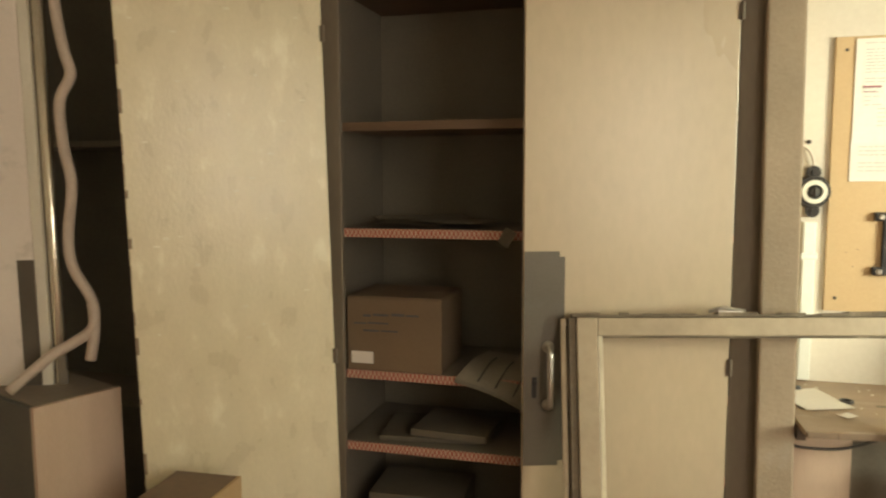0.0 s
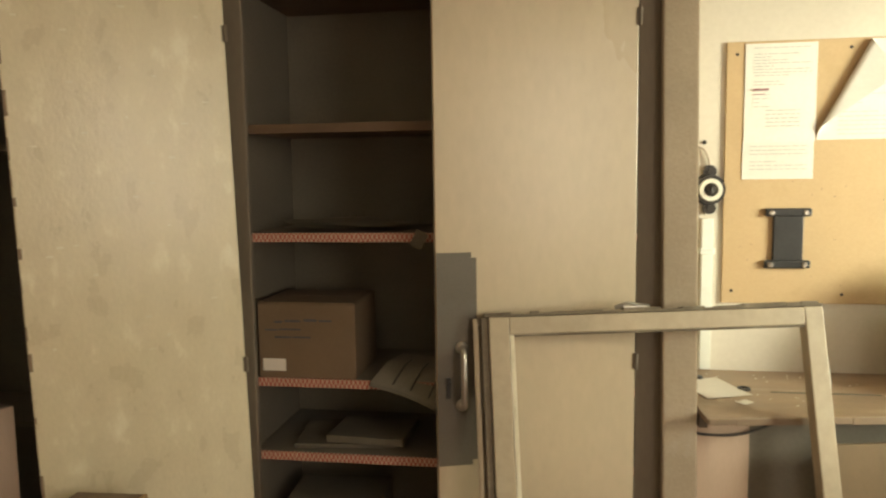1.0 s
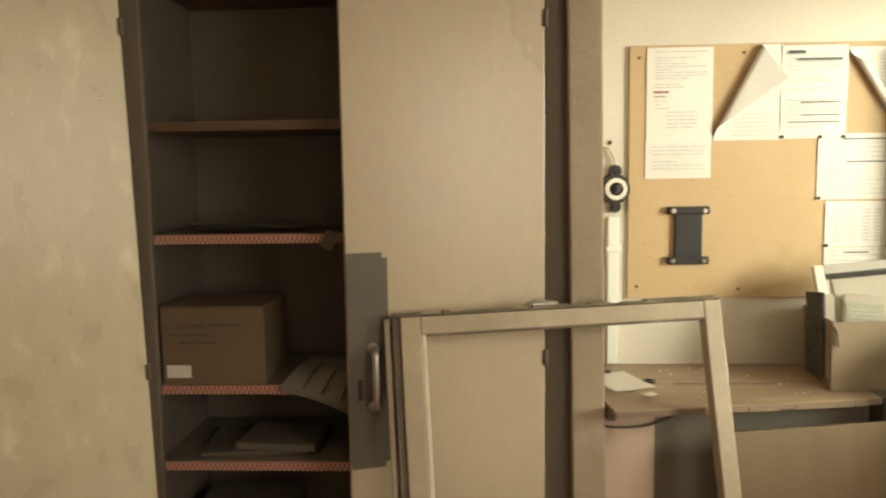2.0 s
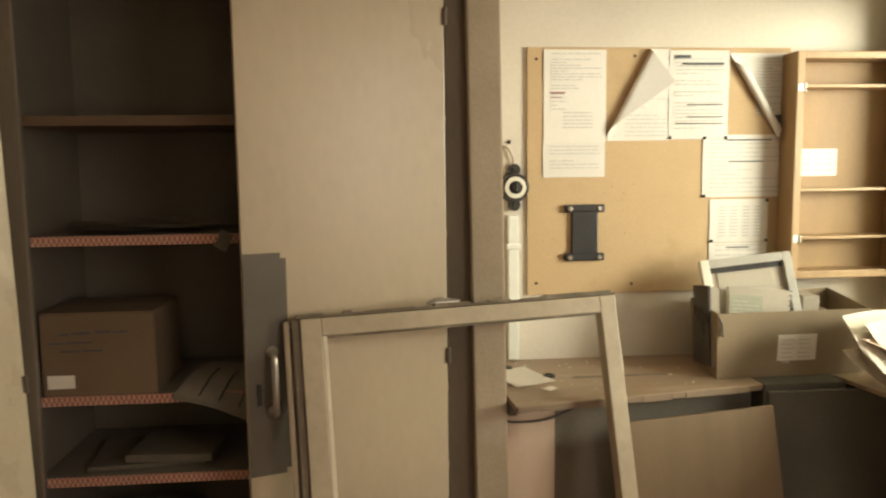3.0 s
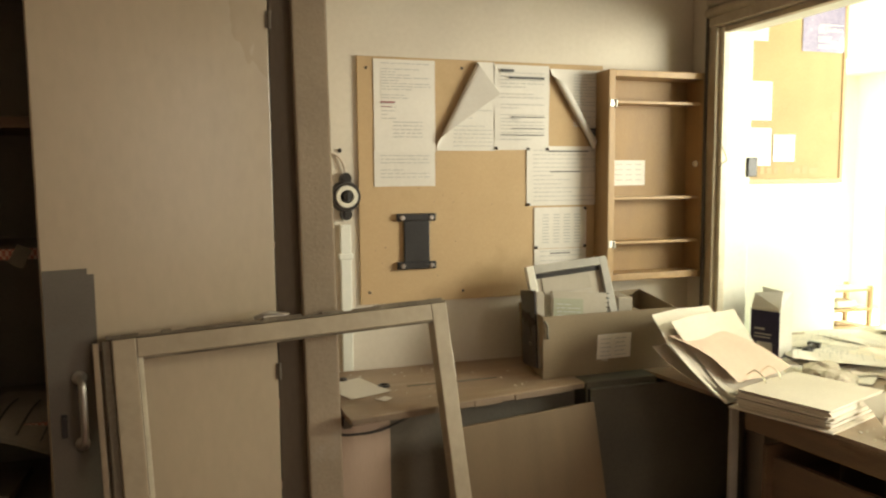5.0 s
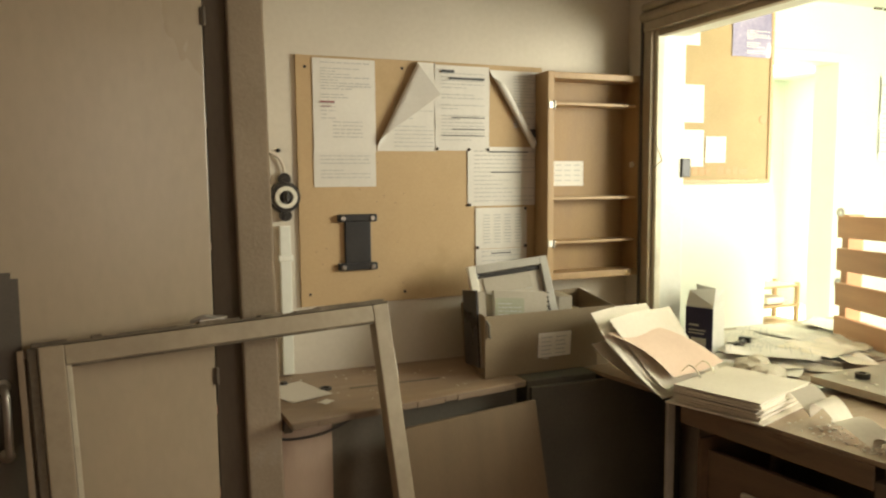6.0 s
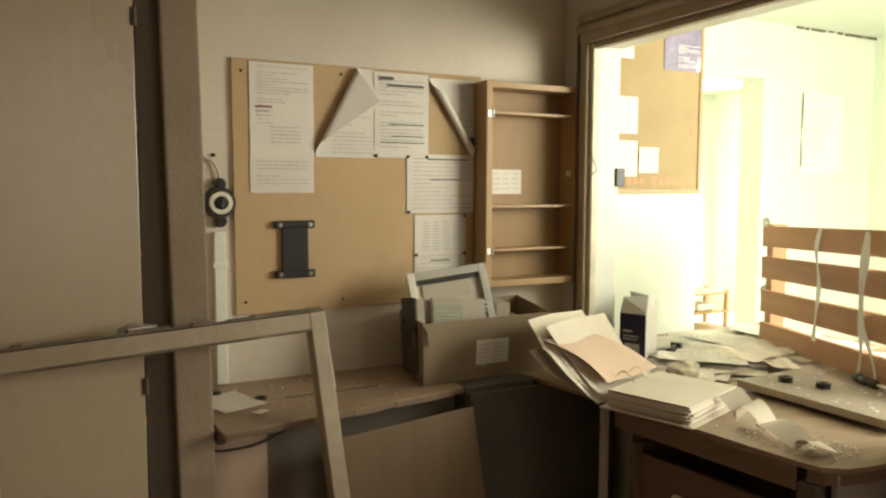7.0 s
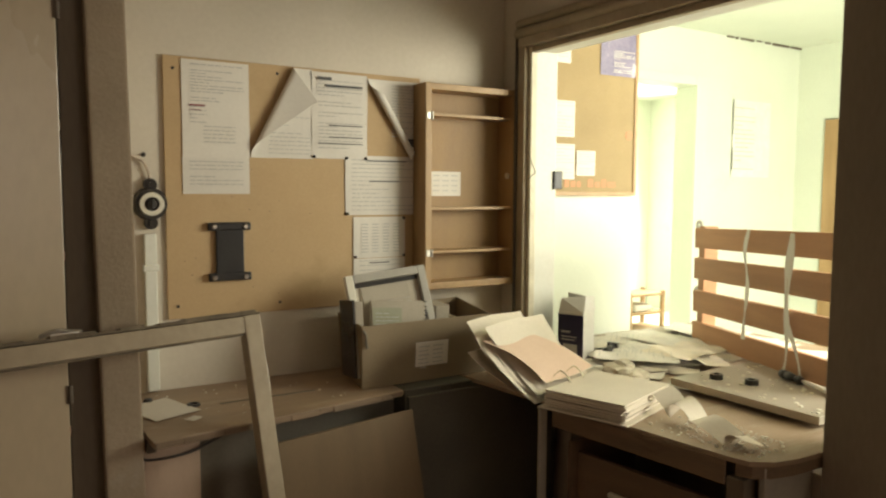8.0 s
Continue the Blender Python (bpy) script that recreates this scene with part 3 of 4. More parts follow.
tube(bm, [(0.33, 0, SH + 0.014), (0.36, -0.008, SH + 0.024), (0.39, 0, SH + 0.02), (0.42, 0.005, SH + 0.016)], 0.005, 8)
box(bm, 0.35, 0.41, -0.012, 0.01, SH + 0.012, SH + 0.016)
part("catch", bm, M_ALU, sash, "small metal catch")
part("hinge_plate", boxes((SW, SW + 0.004, -0.012, 0.012, SH - 0.21, SH - 0.13), bevel=0.001), M_IVORY, sash)

# ---- pinboard wall ----
pb = thing("pinboard", I(0.004, -0.001, 0.984), "tan fibreboard notice panel screwed to the wall", "pinboard")
part("panel", boxes((0, 0.901, -0.011, 0, 0, 0.818), bevel=0.002), M_BOARD, pb)
for x, z in ((0.03, 0.78), (0.03, 0.04), (0.36, 0.03), (0.36, 0.79), (0.87, 0.04)):
    bm = bmesh.new()
    cyl(bm, 0.005, (x, -0.0111, z), (x, -0.0125, z), 10)
    part("screw", bm, M_BLACK, pb)
for k in range(16):
    rg = random.Random(200 + k)
    bm = bmesh.new()
    cyl(bm, 0.0018, (0, -0.01105, 0), (0, -0.0116, 0), 6)
    bmesh.ops.translate(bm, verts=bm.verts, vec=(rg.uniform(0.05, 0.6), 0, rg.uniform(0.05, 0.48)))
    part("pin_hole", bm, M_DESKEDGE, pb)
PY = -0.0135


def pinned(x0, z0, w, h, label, rows, seed, folds=(), extra=(), grey=None, wave=0.004, y=PY, lines_box=(0.1, 0.9, 0.08, 0.94), mat=None):
    """A sheet pinned to the board, with its print and pins."""
    t = thing("notice_sheet", I(x0, y, z0), label, "paper", "notices on the board")
    part("sheet", sheet(w, h, 26 if folds else 10, 34 if folds else 14, wave, seed, folds), mat or M_PAPER, t, smooth=True)
    a, b, c, d = lines_box
    if rows:
        part("print", print_lines(w, h, seed, rows, a, b, c, d, lift=wave + 0.0015), M_INKGREY, t)
    if extra:
        part("bold_print", bars(extra, wave + 0.0018), grey or M_INK, t)
    return t


def pin(t, x, z):
    bm = bmesh.new()
    bmesh.ops.create_uvsphere(bm, u_segments=10, v_segments=6, radius=0.0055, matrix=pose(x, -0.006, z))
    part("pin", bm, M_BLACK, t)


p = pinned(0.058, 1.492, 0.21, 0.302, "white printed notice with a red heading line", 13, 11, lines_box=(0.12, 0.92, 0.58, 0.95))
part("print", print_lines(0.21, 0.302, 33, 5, 0.12, 0.35, 0.36, 0.52, lift=0.0055, gap=0), M_INKGREY, p)
part("print", print_lines(0.21, 0.302, 34, 5, 0.30, 0.78, 0.16, 0.32, lift=0.0055), M_INKGREY, p)
part("red_line", bars([(0.022, 0.07, 0.160, 0.165), (0.022, 0.058, 0.147, 0.149)], 0.0062), M_RED, p)
pinned(0.056, 1.378, 0.21, 0.118, "white printed slip below a larger notice", 7, 12, y=PY + 0.0008, lines_box=(0.1, 0.9, 0.25, 0.85))
p = pinned(0.272, 1.497, 0.212, 0.300, "white notice with its corner folded over", 10, 13, folds=((0.004, 0.004, 0.154, 0.296, 0.012, 168),), lines_box=(0.28, 0.95, 0.05, 0.45))
p = pinned(0.482, 1.500, 0.206, 0.292, "creased white notice with bold black rules", 22, 14, wave=0.008,
           extra=((0.05, 0.185, 0.244, 0.251), (0.02, 0.07, 0.266, 0.276), (0.06, 0.185, 0.112, 0.115), (0.06, 0.185, 0.072, 0.075), (0.02, 0.185, 0.05, 0.053)))
pin(p, 0.006, 0.006), pin(p, 0.2, 0.004)
p = pinned(0.692, 1.500, 0.205, 0.284, "white notice with a lower corner curled forward", 18, 15, folds=((0.172, 0.022, -0.168, 0.264, 0.013, 330),), lines_box=(0.45, 0.95, 0.3, 0.93), extra=((0.15, 0.19, 0.05, 0.08),))
p = pinned(0.604, 1.304, 0.290, 0.210, "landscape printed table pinned at its corners", 13, 16, lines_box=(0.08, 0.95, 0.08, 0.92), extra=((0.08, 0.24, 0.19, 0.194), (0.09, 0.21, 0.118, 0.122)))
for x, z in ((0.006, 0.005), (0.284, 0.005), (0.004, 0.2), (0.286, 0.2)):
    pin(p, x, z)
p = pinned(0.634, 1.150, 0.206, 0.147, "small printed table in columns", 0, 17, extra=[(0.03 + 0.042 * c, 0.055 + 0.042 * c, 0.02 + 0.011 * r, 0.0235 + 0.011 * r) for c in range(4) for r in range(10)], grey=M_INKGREY)
pin(p, 0.006, 0.005), pin(p, 0.2, 0.005), pin(p, 0.2, 0.142)
pinned(0.634, 0.99, 0.206, 0.158, "printed sheet at the bottom of the board", 9, 18, extra=((0.06, 0.14, 0.14, 0.144),))

# black clip bracket
clip = thing("metal_bracket", I(0.196, -0.0125, 1.195), "black metal bracket screwed to the board", "bracket")
part("plate", boxes((-0.044, 0.046, -0.014, -0.001, -0.075, 0.08), bevel=0.004), M_BLACK, clip)
for z in (0.078, -0.085):
    ar = part("clamp_bar", boxes((-0.068, 0.068, -0.018, -0.001, z - 0.012, z + 0.014), bevel=0.005), M_BLACK, clip)
    for x in (-0.05, 0.05):
        bm = bmesh.new()
        cyl(bm, 0.009, (x, -0.0182, z), (x, -0.024, z), 14, 0.006)
        part("screw", bm, M_STEEL, ar)

# rotary switch with its conduit
sw = thing("rotary_switch", I(-0.040, -0.001, 1.347), "black round rotary switch with ivory knob", "switch")
bm = bmesh.new()
cyl(bm, 0.052, (0, 0, 0), (0, -0.03, 0), 28, 0.046)
for z in (0.058, -0.058):
    cyl(bm, 0.02, (0, 0, z), (0, -0.018, z), 16)
    cyl(bm, 0.008, (0, -0.018, z), (0, -0.024, z), 10)
part("housing", bm, M_BAKE, sw, smooth=False)
bm = bmesh.new()
ring(bm, 0.021, 0.036, (0, -0.03, 0), (0, -1, 0), 0.012)
part("dial_ring", bm, M_IVORY, sw, "ivory ring")
bm = bmesh.new()
cyl(bm, 0.020, (0, -0.03, 0), (0, -0.048, 0), 20, 0.014)
box(bm, -0.004, 0.004, -0.056, -0.046, -0.016, 0.016, 0.002)
part("knob", bm, M_BAKE, sw)
bm = bmesh.new()
tube(bm, [(0.0, -0.01, 0.07), (-0.004, -0.012, 0.10), (-0.02, -0.01, 0.13), (-0.04, -0.008, 0.14), (-0.058, -0.004, 0.15)], 0.0045)
part("wire", bm, M_CABLE, sw)
single("cable_conduit", boxes((-0.062, -0.026, -0.02, -0.001, 0.765, 1.255), (-0.068, -0.02, -0.024, -0.001, 1.14, 1.16), bevel=0.004), M_WHITE, "white painted cable conduit on the wall", "conduit")
bm = bmesh.new()
cyl(bm, 0.007, (-0.055, -0.001, 1.497), (-0.055, -0.008, 1.497), 12, 0.004)
single("wall_screw", bm, M_BLACK, "dark screw head in the wall", "screw")

# ---- open wall cabinet ----
wc = thing("wall_cabinet", I(0.875, -0.002, 1.030), "open varnished pine wall cabinet without a door", "wall cabinet")
WW, WH, WD = 0.414, 0.748, 0.105
part("side_panel", boxes((0, 0.026, -WD, 0, 0, WH), bevel=0.003), M_PINE, wc)
part("side_panel", boxes((WW - 0.026, WW, -WD, 0, 0, WH), bevel=0.003), M_PINE, wc)
part("top_panel", boxes((0.0262, WW - 0.0262, -WD + 0.002, 0, WH - 0.024, WH - 0.001), bevel=0.003), M_PINE, wc)
part("bottom_panel", boxes((0.0262, WW - 0.0262, -WD + 0.002, 0, 0.001, 0.026), bevel=0.003), M_PINE, wc)
part("back_panel", boxes((0.0262, WW - 0.0262, -0.01, -0.001, 0.0262, WH - 0.0242)), M_PINEBACK, wc)
for z in (0.637, 0.297, 0.137):
    part("shelf", boxes((0.0265, WW - 0.0265, -WD + 0.014, -0.0102, z - 0.005, z + 0.005), bevel=0.001), M_PINE, wc)
for z in (0.63, 0.135):
    bm = boxes((0.004, 0.022, -WD - 0.003, -WD - 0.0002, z - 0.012, z + 0.012), bevel=0.001)
    cyl(bm, 0.005, (0.026, -WD - 0.003, z - 0.014), (0.026, -WD - 0.003, z + 0.014), 10)
    part("hinge", bm, M_ALU, wc)
bm = bmesh.new()
cyl(bm, 0.011, (WW - 0.028, -WD + 0.03, 0.42), (WW - 0.035, -WD + 0.03, 0.42), 14)
part("catch", bm, M_IVORY, wc)
lb = part("paper_label", boxes((0.075, 0.208, -0.0125, -0.0103, 0.342, 0.434)), M_PAPER, wc, "white printed label")
bm = bars([(0.085 + 0.04 * c, 0.113 + 0.04 * c, 0.36 + 0.019 * r, 0.364 + 0.019 * r) for c in range(3) for r in range(4)])
bmesh.ops.translate(bm, verts=bm.verts, vec=(0, -0.0125, 0))
part("print", bm, M_INKGREY, lb)

# ---- worktop along the wall ----
DZ = 0.76
bm = bmesh.new()
lo, hi = [[bm.verts.new((x, y, z)) for x, y in ((-0.144, -0.002), (-0.132, -0.44), (-0.127, -0.4995), (0.60, -0.387), (0.64, -0.381), (0.64, -0.002))] for z in (DZ - 0.015, DZ)]
bm.faces.new(lo[::-1])
bm.faces.new(hi)
for i in range(6):
    bm.faces.new((lo[i], lo[(i + 1) % 6], hi[(i + 1) % 6], hi[i]))
top = single("worktop", bm, M_DESK, "worn brown laminate worktop with crumbling edge", "worktop")
EDGE = Matrix.Translation((-0.146, -0.5035, 0)) @ Matrix.Rotation(math.atan2(0.119, 0.766), 4, "Z")
x, rng = 0.022, random.Random(9)
while x < 0.79:
    w = rng.uniform(0.03, 0.12)
    bm = box(bmesh.new(), x, min(x + w, 0.79) - 0.001, -0.004 - rng.uniform(0, 0.003), -0.0005, DZ - 0.016 - rng.uniform(0, 0.005), DZ - 0.002, 0.001, EDGE)
    part("lip_piece", bm, M_DESKEDGE, top)
    x += w
part("slot", boxes((0.10, 0.40, -0.247, -0.233, DZ + 0.0005, DZ + 0.0015)), M_DARKSHADE, top)
part("support_rail", boxes((-0.13, 0.63, -0.03, -0.003, DZ - 0.075, DZ - 0.0155), bevel=0.003), M_DESKEDGE, top)
part("wooden_cleat", boxes((-0.125, -0.10, -0.37, -0.336, DZ - 0.07, DZ - 0.0155), bevel=0.003), M_CUPSIDE, top)
single("wall_under_worktop", boxes((-0.138, 0.02, -0.335, -0.32, 0.0, DZ - 0.0155)), M_PALEWOOD, "pinkish wall face below the worktop, set forward for light", "wall panel", kind="structure")
single("panel_under_worktop", boxes((0.0205, 0.635, -0.325, -0.31, 0.0, DZ - 0.0155)), M_DARKSHADE, "dark panel below the worktop", "wall panel", kind="structure")
bm = bmesh.new()
tube(bm, [(-0.136, -0.342, 0.672), (-0.106, -0.342, 0.662), (-0.01, -0.345, 0.667), (0.077, -0.345, 0.70), (0.14, -0.335, 0.728), (0.20, -0.33, 0.739)], 0.004)
single("loose_cable", bm, M_DARKCABLE, "dark cable hanging below the worktop", "cable")
br = thing("pipe_bracket", I(-0.03, -0.348, 0.722), "small rusty bracket under the worktop", "bracket")
bm = bmesh.new()
tube(bm, [(-0.035, 0, 0.004), (0.0, -0.005, 0.002), (0.04, 0, -0.006), (0.10, 0, 0.008)], 0.0045)
part("arm", bm, M_CUPSIDE, br)
part("clip", boxes((-0.015, 0.005, -0.006, 0.012, -0.014, 0.012), bevel=0.003), M_CUPSIDE, br)
ply = single("plywood_sheet", boxes((0, 0.43, -0.008, 0.008, 0, 0.675), bevel=0.002), M_PLY, "brown plywood sheet leaning under the worktop", "plywood sheet", m=pose(0.262, -0.485, 0.0, 0, 4.5, 0))
ply.matrix_world = Matrix.Translation((0.252, -0.555, 0.022)) @ Matrix.Rotation(radians(-9), 4, "X") @ Matrix.Rotation(radians(-4), 4, "Y")
dark = thing("black_cabinet", I(0.95, -0.4, 0), "black cabinet body also filling the shadow under the worktop", "cabinet")
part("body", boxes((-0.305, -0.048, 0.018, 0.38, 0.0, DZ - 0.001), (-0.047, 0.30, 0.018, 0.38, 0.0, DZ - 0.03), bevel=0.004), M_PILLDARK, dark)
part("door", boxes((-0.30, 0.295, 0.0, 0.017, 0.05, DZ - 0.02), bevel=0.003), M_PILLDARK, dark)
flat_sheet("loose_paper", -0.06, -0.22, DZ + 0.002, 0.14, 0.19, 20, M_PAPER, "white paper scrap on the worktop", "paper", 0.004, 31)
bm = bmesh.new()
ring(bm, 0.012, 0.019, (0.03, -0.22, DZ + 0.001), (0, 0, 1), 0.006)
single("rubber_ring", bm, M_BAKE, "small black rubber ring on the worktop", "ring")
bm = bmesh.new()
cyl(bm, 0.014, (-0.08, -0.12, DZ), (-0.08, -0.12, DZ + 0.012), 14, 0.01)
single("plastic_cap", bm, M_BAKE, "small black cap on a paper", "cap")
flat_sheet("paper_scrap", 0.0, -0.36, DZ + 0.002, 0.04, 0.03, 40, M_PAPER, "tiny white paper scrap", "paper", 0.006, 34)

# ---- open carton on the worktop ----
oc = thing("open_carton", pose(0.786, -0.185, DZ + 0.001, 0, 0, 1), "open brown cardboard carton full of papers", "cardboard box")
CW, CD, CH = 0.478, 0.25, 0.206


def slanted(pts, thick):
    """A thin board between four corners, thickened inwards."""
    a, b, c, d = [Vector(p) for p in pts]
    nrm = (b - a).cross(d - a).normalized() * thick
    bm = bmesh.new()
    f = [bm.verts.new(p) for p in (a, b, c, d)]
    k = [bm.verts.new(p + nrm) for p in (a, b, c, d)]
    bm.faces.new(f)
    bm.faces.new(k[::-1])
    for i in range(4):
        bm.faces.new((f[i], f[(i + 1) % 4], k[(i + 1) % 4], k[i]))
    return bm


w2, d2, o = CW / 2, CD / 2, 0.008


def pushed(*pts):
    """Corners of the carton, which has been pushed out of square."""
    return [(x + 0.17 * y, y, z) for x, y, z in pts]


part("front_wall", slanted(pushed((-w2, -d2, 0), (w2, -d2, 0), (w2 + o, -d2 - 0.02, CH), (-w2 - o, -d2 - 0.02, CH)), -0.004), M_CARD, oc)
part("back_wall", slanted(pushed((-w2, d2, 0), (w2, d2, 0), (w2 + o, d2 + 0.02, CH + 0.02), (-w2 - o, d2 + 0.02, CH)), 0.004), M_CARD, oc)
part("side_wall", slanted(pushed((-w2, -d2, 0), (-w2, d2, 0), (-w2 - o, d2 + 0.02, CH), (-w2 - o, -d2 - 0.02, CH)), 0.004), M_CARD, oc)
part("side_wall", slanted(pushed((w2, -d2, 0), (w2, d2, 0), (w2 + o, d2 + 0.02, CH + 0.02), (w2 + o, -d2 - 0.02, CH)), -0.004), M_CARD, oc)
part("bottom", slanted(pushed((-w2, -d2, 0), (w2, -d2, 0), (w2, d2, 0), (-w2, d2, 0)), 0.004), M_CARD, oc)
lb = part("address_label", slanted(pushed((-0.048, -d2 - 0.0065, 0.050), (0.077, -d2 - 0.0065, 0.050), (0.077, -d2 - 0.0145, 0.133), (-0.048, -d2 - 0.0145, 0.133)), -0.001), M_PAPER, oc, "white printed label")
bm = bmesh.new()
for r in range(5):
    z = 0.060 + 0.014 * r
    for c in range(2):
        box(bm, -0.06 + 0.055 * c, -0.02 + 0.055 * c - 0.006 * (r % 2), -d2 - 0.0092 - (z - 0.05) * 0.097, -d2 - 0.006 - (z - 0.05) * 0.097, z, z + 0.003)
part("label_print", bm, M_INKGREY, lb)
bm = bmesh.new()
tube(bm, pushed((-w2 - 0.004, -d2 - 0.024, CH - 0.012), (-w2 + 0.006, -d2 - 0.024, CH - 0.03), (-w2 + 0.008, -d2 - 0.022, CH - 0.055), (-w2 + 0.012, -d2 - 0.020, CH - 0.07)), 0.004, 8)
part("torn_corner", bm, M_DARKSHADE, oc, "dark torn corner")

# frame and notebooks standing in the carton
pf = thing("picture_frame", Matrix.Translation((0.548, -0.26, DZ + 0.07)) @ Matrix.Rotation(radians(-6), 4, "Z") @ Matrix.Rotation(radians(-17), 4, "X") @ Matrix.Rotation(radians(-6), 4, "Y"), "grey picture frame standing in a carton", "picture frame")
part("rail", boxes((0.028, 0.262, -0.012, 0.012, 0.262, 0.29), bevel=0.003), M_LEG, pf)
part("rail", boxes((0.028, 0.262, -0.012, 0.012, 0.0, 0.028), bevel=0.003), M_LEG, pf)
part("stile", boxes((0, 0.0278, -0.012, 0.012, 0, 0.29), bevel=0.003), M_IVORY, pf)
part("stile", boxes((0.2622, 0.29, -0.012, 0.012, 0, 0.29), bevel=0.003), M_LEG, pf)
part("mount", boxes((0.0285, 0.2615, 0.006, 0.010, 0.0285, 0.2615)), M_GREYPAPER, pf)
part("dark_inset", boxes((0.03, 0.26, 0.001, 0.0055, 0.246, 0.2612)), M_BAKE, pf)
bm = print_lines(0.2, 0.2, 41, 14, lift=0)
bmesh.ops.translate(bm, verts=bm.verts, vec=(0.045, 0.005, 0.04))
part("print", bm, M_INKGREY, pf)
part("inner_sheet", boxes((0.05, 0.22, 0.0, 0.004, 0.19, 0.243)), M_GREYPAPER, pf)
nb = thing("spiral_notebook", Matrix.Translation((0.632, -0.292, DZ + 0.05)) @ Matrix.Rotation(radians(-8), 4, "Z") @ Matrix.Rotation(radians(-14), 4, "X") @ Matrix.Rotation(radians(4), 4, "Y"), "white spiral notebook with a printed card, standing in a carton", "notebook")
part("cover", boxes((-0.06, 0.13, -0.008, 0.008, 0, 0.225), bevel=0.002), M_GREYPAPER, nb)
card = part("printed_card", boxes((-0.055, 0.045, -0.0105, -0.0085, 0.06, 0.20)), M_CARDGREEN, nb, "greenish printed card")
bm = print_lines(0.1, 0.14, 43, 11, lift=0)
bmesh.ops.translate(bm, verts=bm.verts, vec=(-0.055, -0.0112, 0.06))
part("card_print", bm, M_INKGREY, card)
for k in range(14):
    bm = bmesh.new()
    ring(bm, 0.0075, 0.0095, (0.13, 0, 0.02 + 0.0155 * k), (0, 0, 1), 0.003, 12)
    part("spiral", bm, M_BAKE, nb)
nb2 = thing("notebook", Matrix.Translation((0.535, -0.20, DZ + 0.02)) @ Matrix.Rotation(radians(-8), 4, "Z") @ Matrix.Rotation(radians(-8), 4, "X"), "dark spiral notebook standing in a carton", "notebook")
part("cover", boxes((0.0, 0.025, -0.1, 0.06, 0, 0.245), bevel=0.002), M_GREYPAPER, nb2)
part("spine", boxes((-0.008, -0.001, -0.1, 0.06, 0, 0.25), bevel=0.002), M_BAKE, nb2)
lying("paper_bundle", 0.872, -0.19, DZ + 0.006, 0.05, 0.13, 0.232, -10, M_GREYPAPER, "white bundle of forms standing in a carton", "paper bundle")
lying("card_sleeve", 0.925, -0.16, DZ + 0.006, 0.022, 0.15, 0.185, -6, M_CARD, "brown card sleeve standing in a carton", "folder")

# ---- counter through the hatch ----
ct = thing("counter", I(1.4, -0.8, 0), "brown laminate counter running through the hatch", "counter")


def ct_part(name, bm, mat, parent=None, label="", smooth=False):
    bmesh.ops.translate(bm, verts=bm.verts, vec=(-1.4, 0.8, 0))
    return part(name, bm, mat, parent or ct, label, smooth)


def slab(outline, z0, z1):
    bm = bmesh.new()
    lo = [bm.verts.new((x, y, z0)) for x, y in outline]
    hi = [bm.verts.new((x, y, z1)) for x, y in outline]
    bm.faces.new(lo[::-1])
    bm.faces.new(hi)
    for i in range(len(lo)):
        k = (i + 1) % len(lo)
        bm.faces.new((lo[i], lo[k], hi[k], hi[i]))
    return bm


SKEW = Matrix.Translation((0.916, -0.40, 0)) @ Matrix.Rotation(radians(8), 4, "Z") @ Matrix.Translation((-0.925, 0.40, 0))


def skew_part(name, spec, mat, parent=None, label="", bevel=0.003):
    """A piece that follows the counter's slanting front."""
    bm = boxes(spec, bevel=bevel)
    bmesh.ops.transform(bm, matrix=SKEW, verts=bm.verts)
    return ct_part(name, bm, mat, parent, label)


ct_part("countertop", slab(((0.904, -0.32), (1.038, -1.285), (1.052, -1.335), (1.10, -1.368), (1.17, -1.382), (1.286, -1.386), (2.45, -1.386), (2.45, -0.01), (1.43, -0.01), (1.43, -0.174), (1.286, -0.174), (1.286, -0.003), (0.904, -0.003)), DZ - 0.012, DZ), M_DESK)
skew_part("front_edge", (0.918, 0.926, -1.289, -0.735, DZ - 0.070, DZ - 0.0125), M_DESKEDGE, bevel=0.002)
ct_part("apron", slab(((1.05, -1.30), (1.065, -1.335), (1.105, -1.358), (1.17, -1.372), (1.28, -1.376), (1.28, -1.355), (1.08, -1.34)), DZ - 0.045, DZ - 0.0125), M_DESKEDGE)
ct_part("side_panel", boxes((1.09, 1.28, -1.352, -1.335, 0, DZ - 0.02), bevel=0.002), M_LEG)
ct_part("back_panel", boxes((1.262, 1.284, -1.33, -0.47, 0, DZ - 0.02)), M_CUPSIDE)
skew_part("front_post", (0.925, 0.985, -1.335, -1.29, 0, DZ - 0.05), M_CUPSIDE)
ct_part("leg", boxes((0.927, 0.955, -0.712, -0.70, 0, DZ - 0.014), bevel=0.003), M_LEG, label="grey painted steel leg")
dr = skew_part("drawer", (0.952, 0.972, -1.28, -0.80, 0.44, 0.625), M_DRAWER, label="brown veneered drawer front")
skew_part("drawer", (0.952, 0.972, -1.28, -0.80, 0.22, 0.43), M_DRAWER)
skew_part("drawer", (0.952, 0.972, -1.28, -0.80, 0.03, 0.21), M_DRAWER)
ct_part("cabinet_side", boxes((0.974, 1.238, -0.80, -0.785, 0.0, DZ - 0.1)), M_DRAWER)
skew_part("drawer_handle", (0.936, 0.9515, -1.14, -0.93, 0.532, 0.545), M_IVORY, dr, "white strip handle")

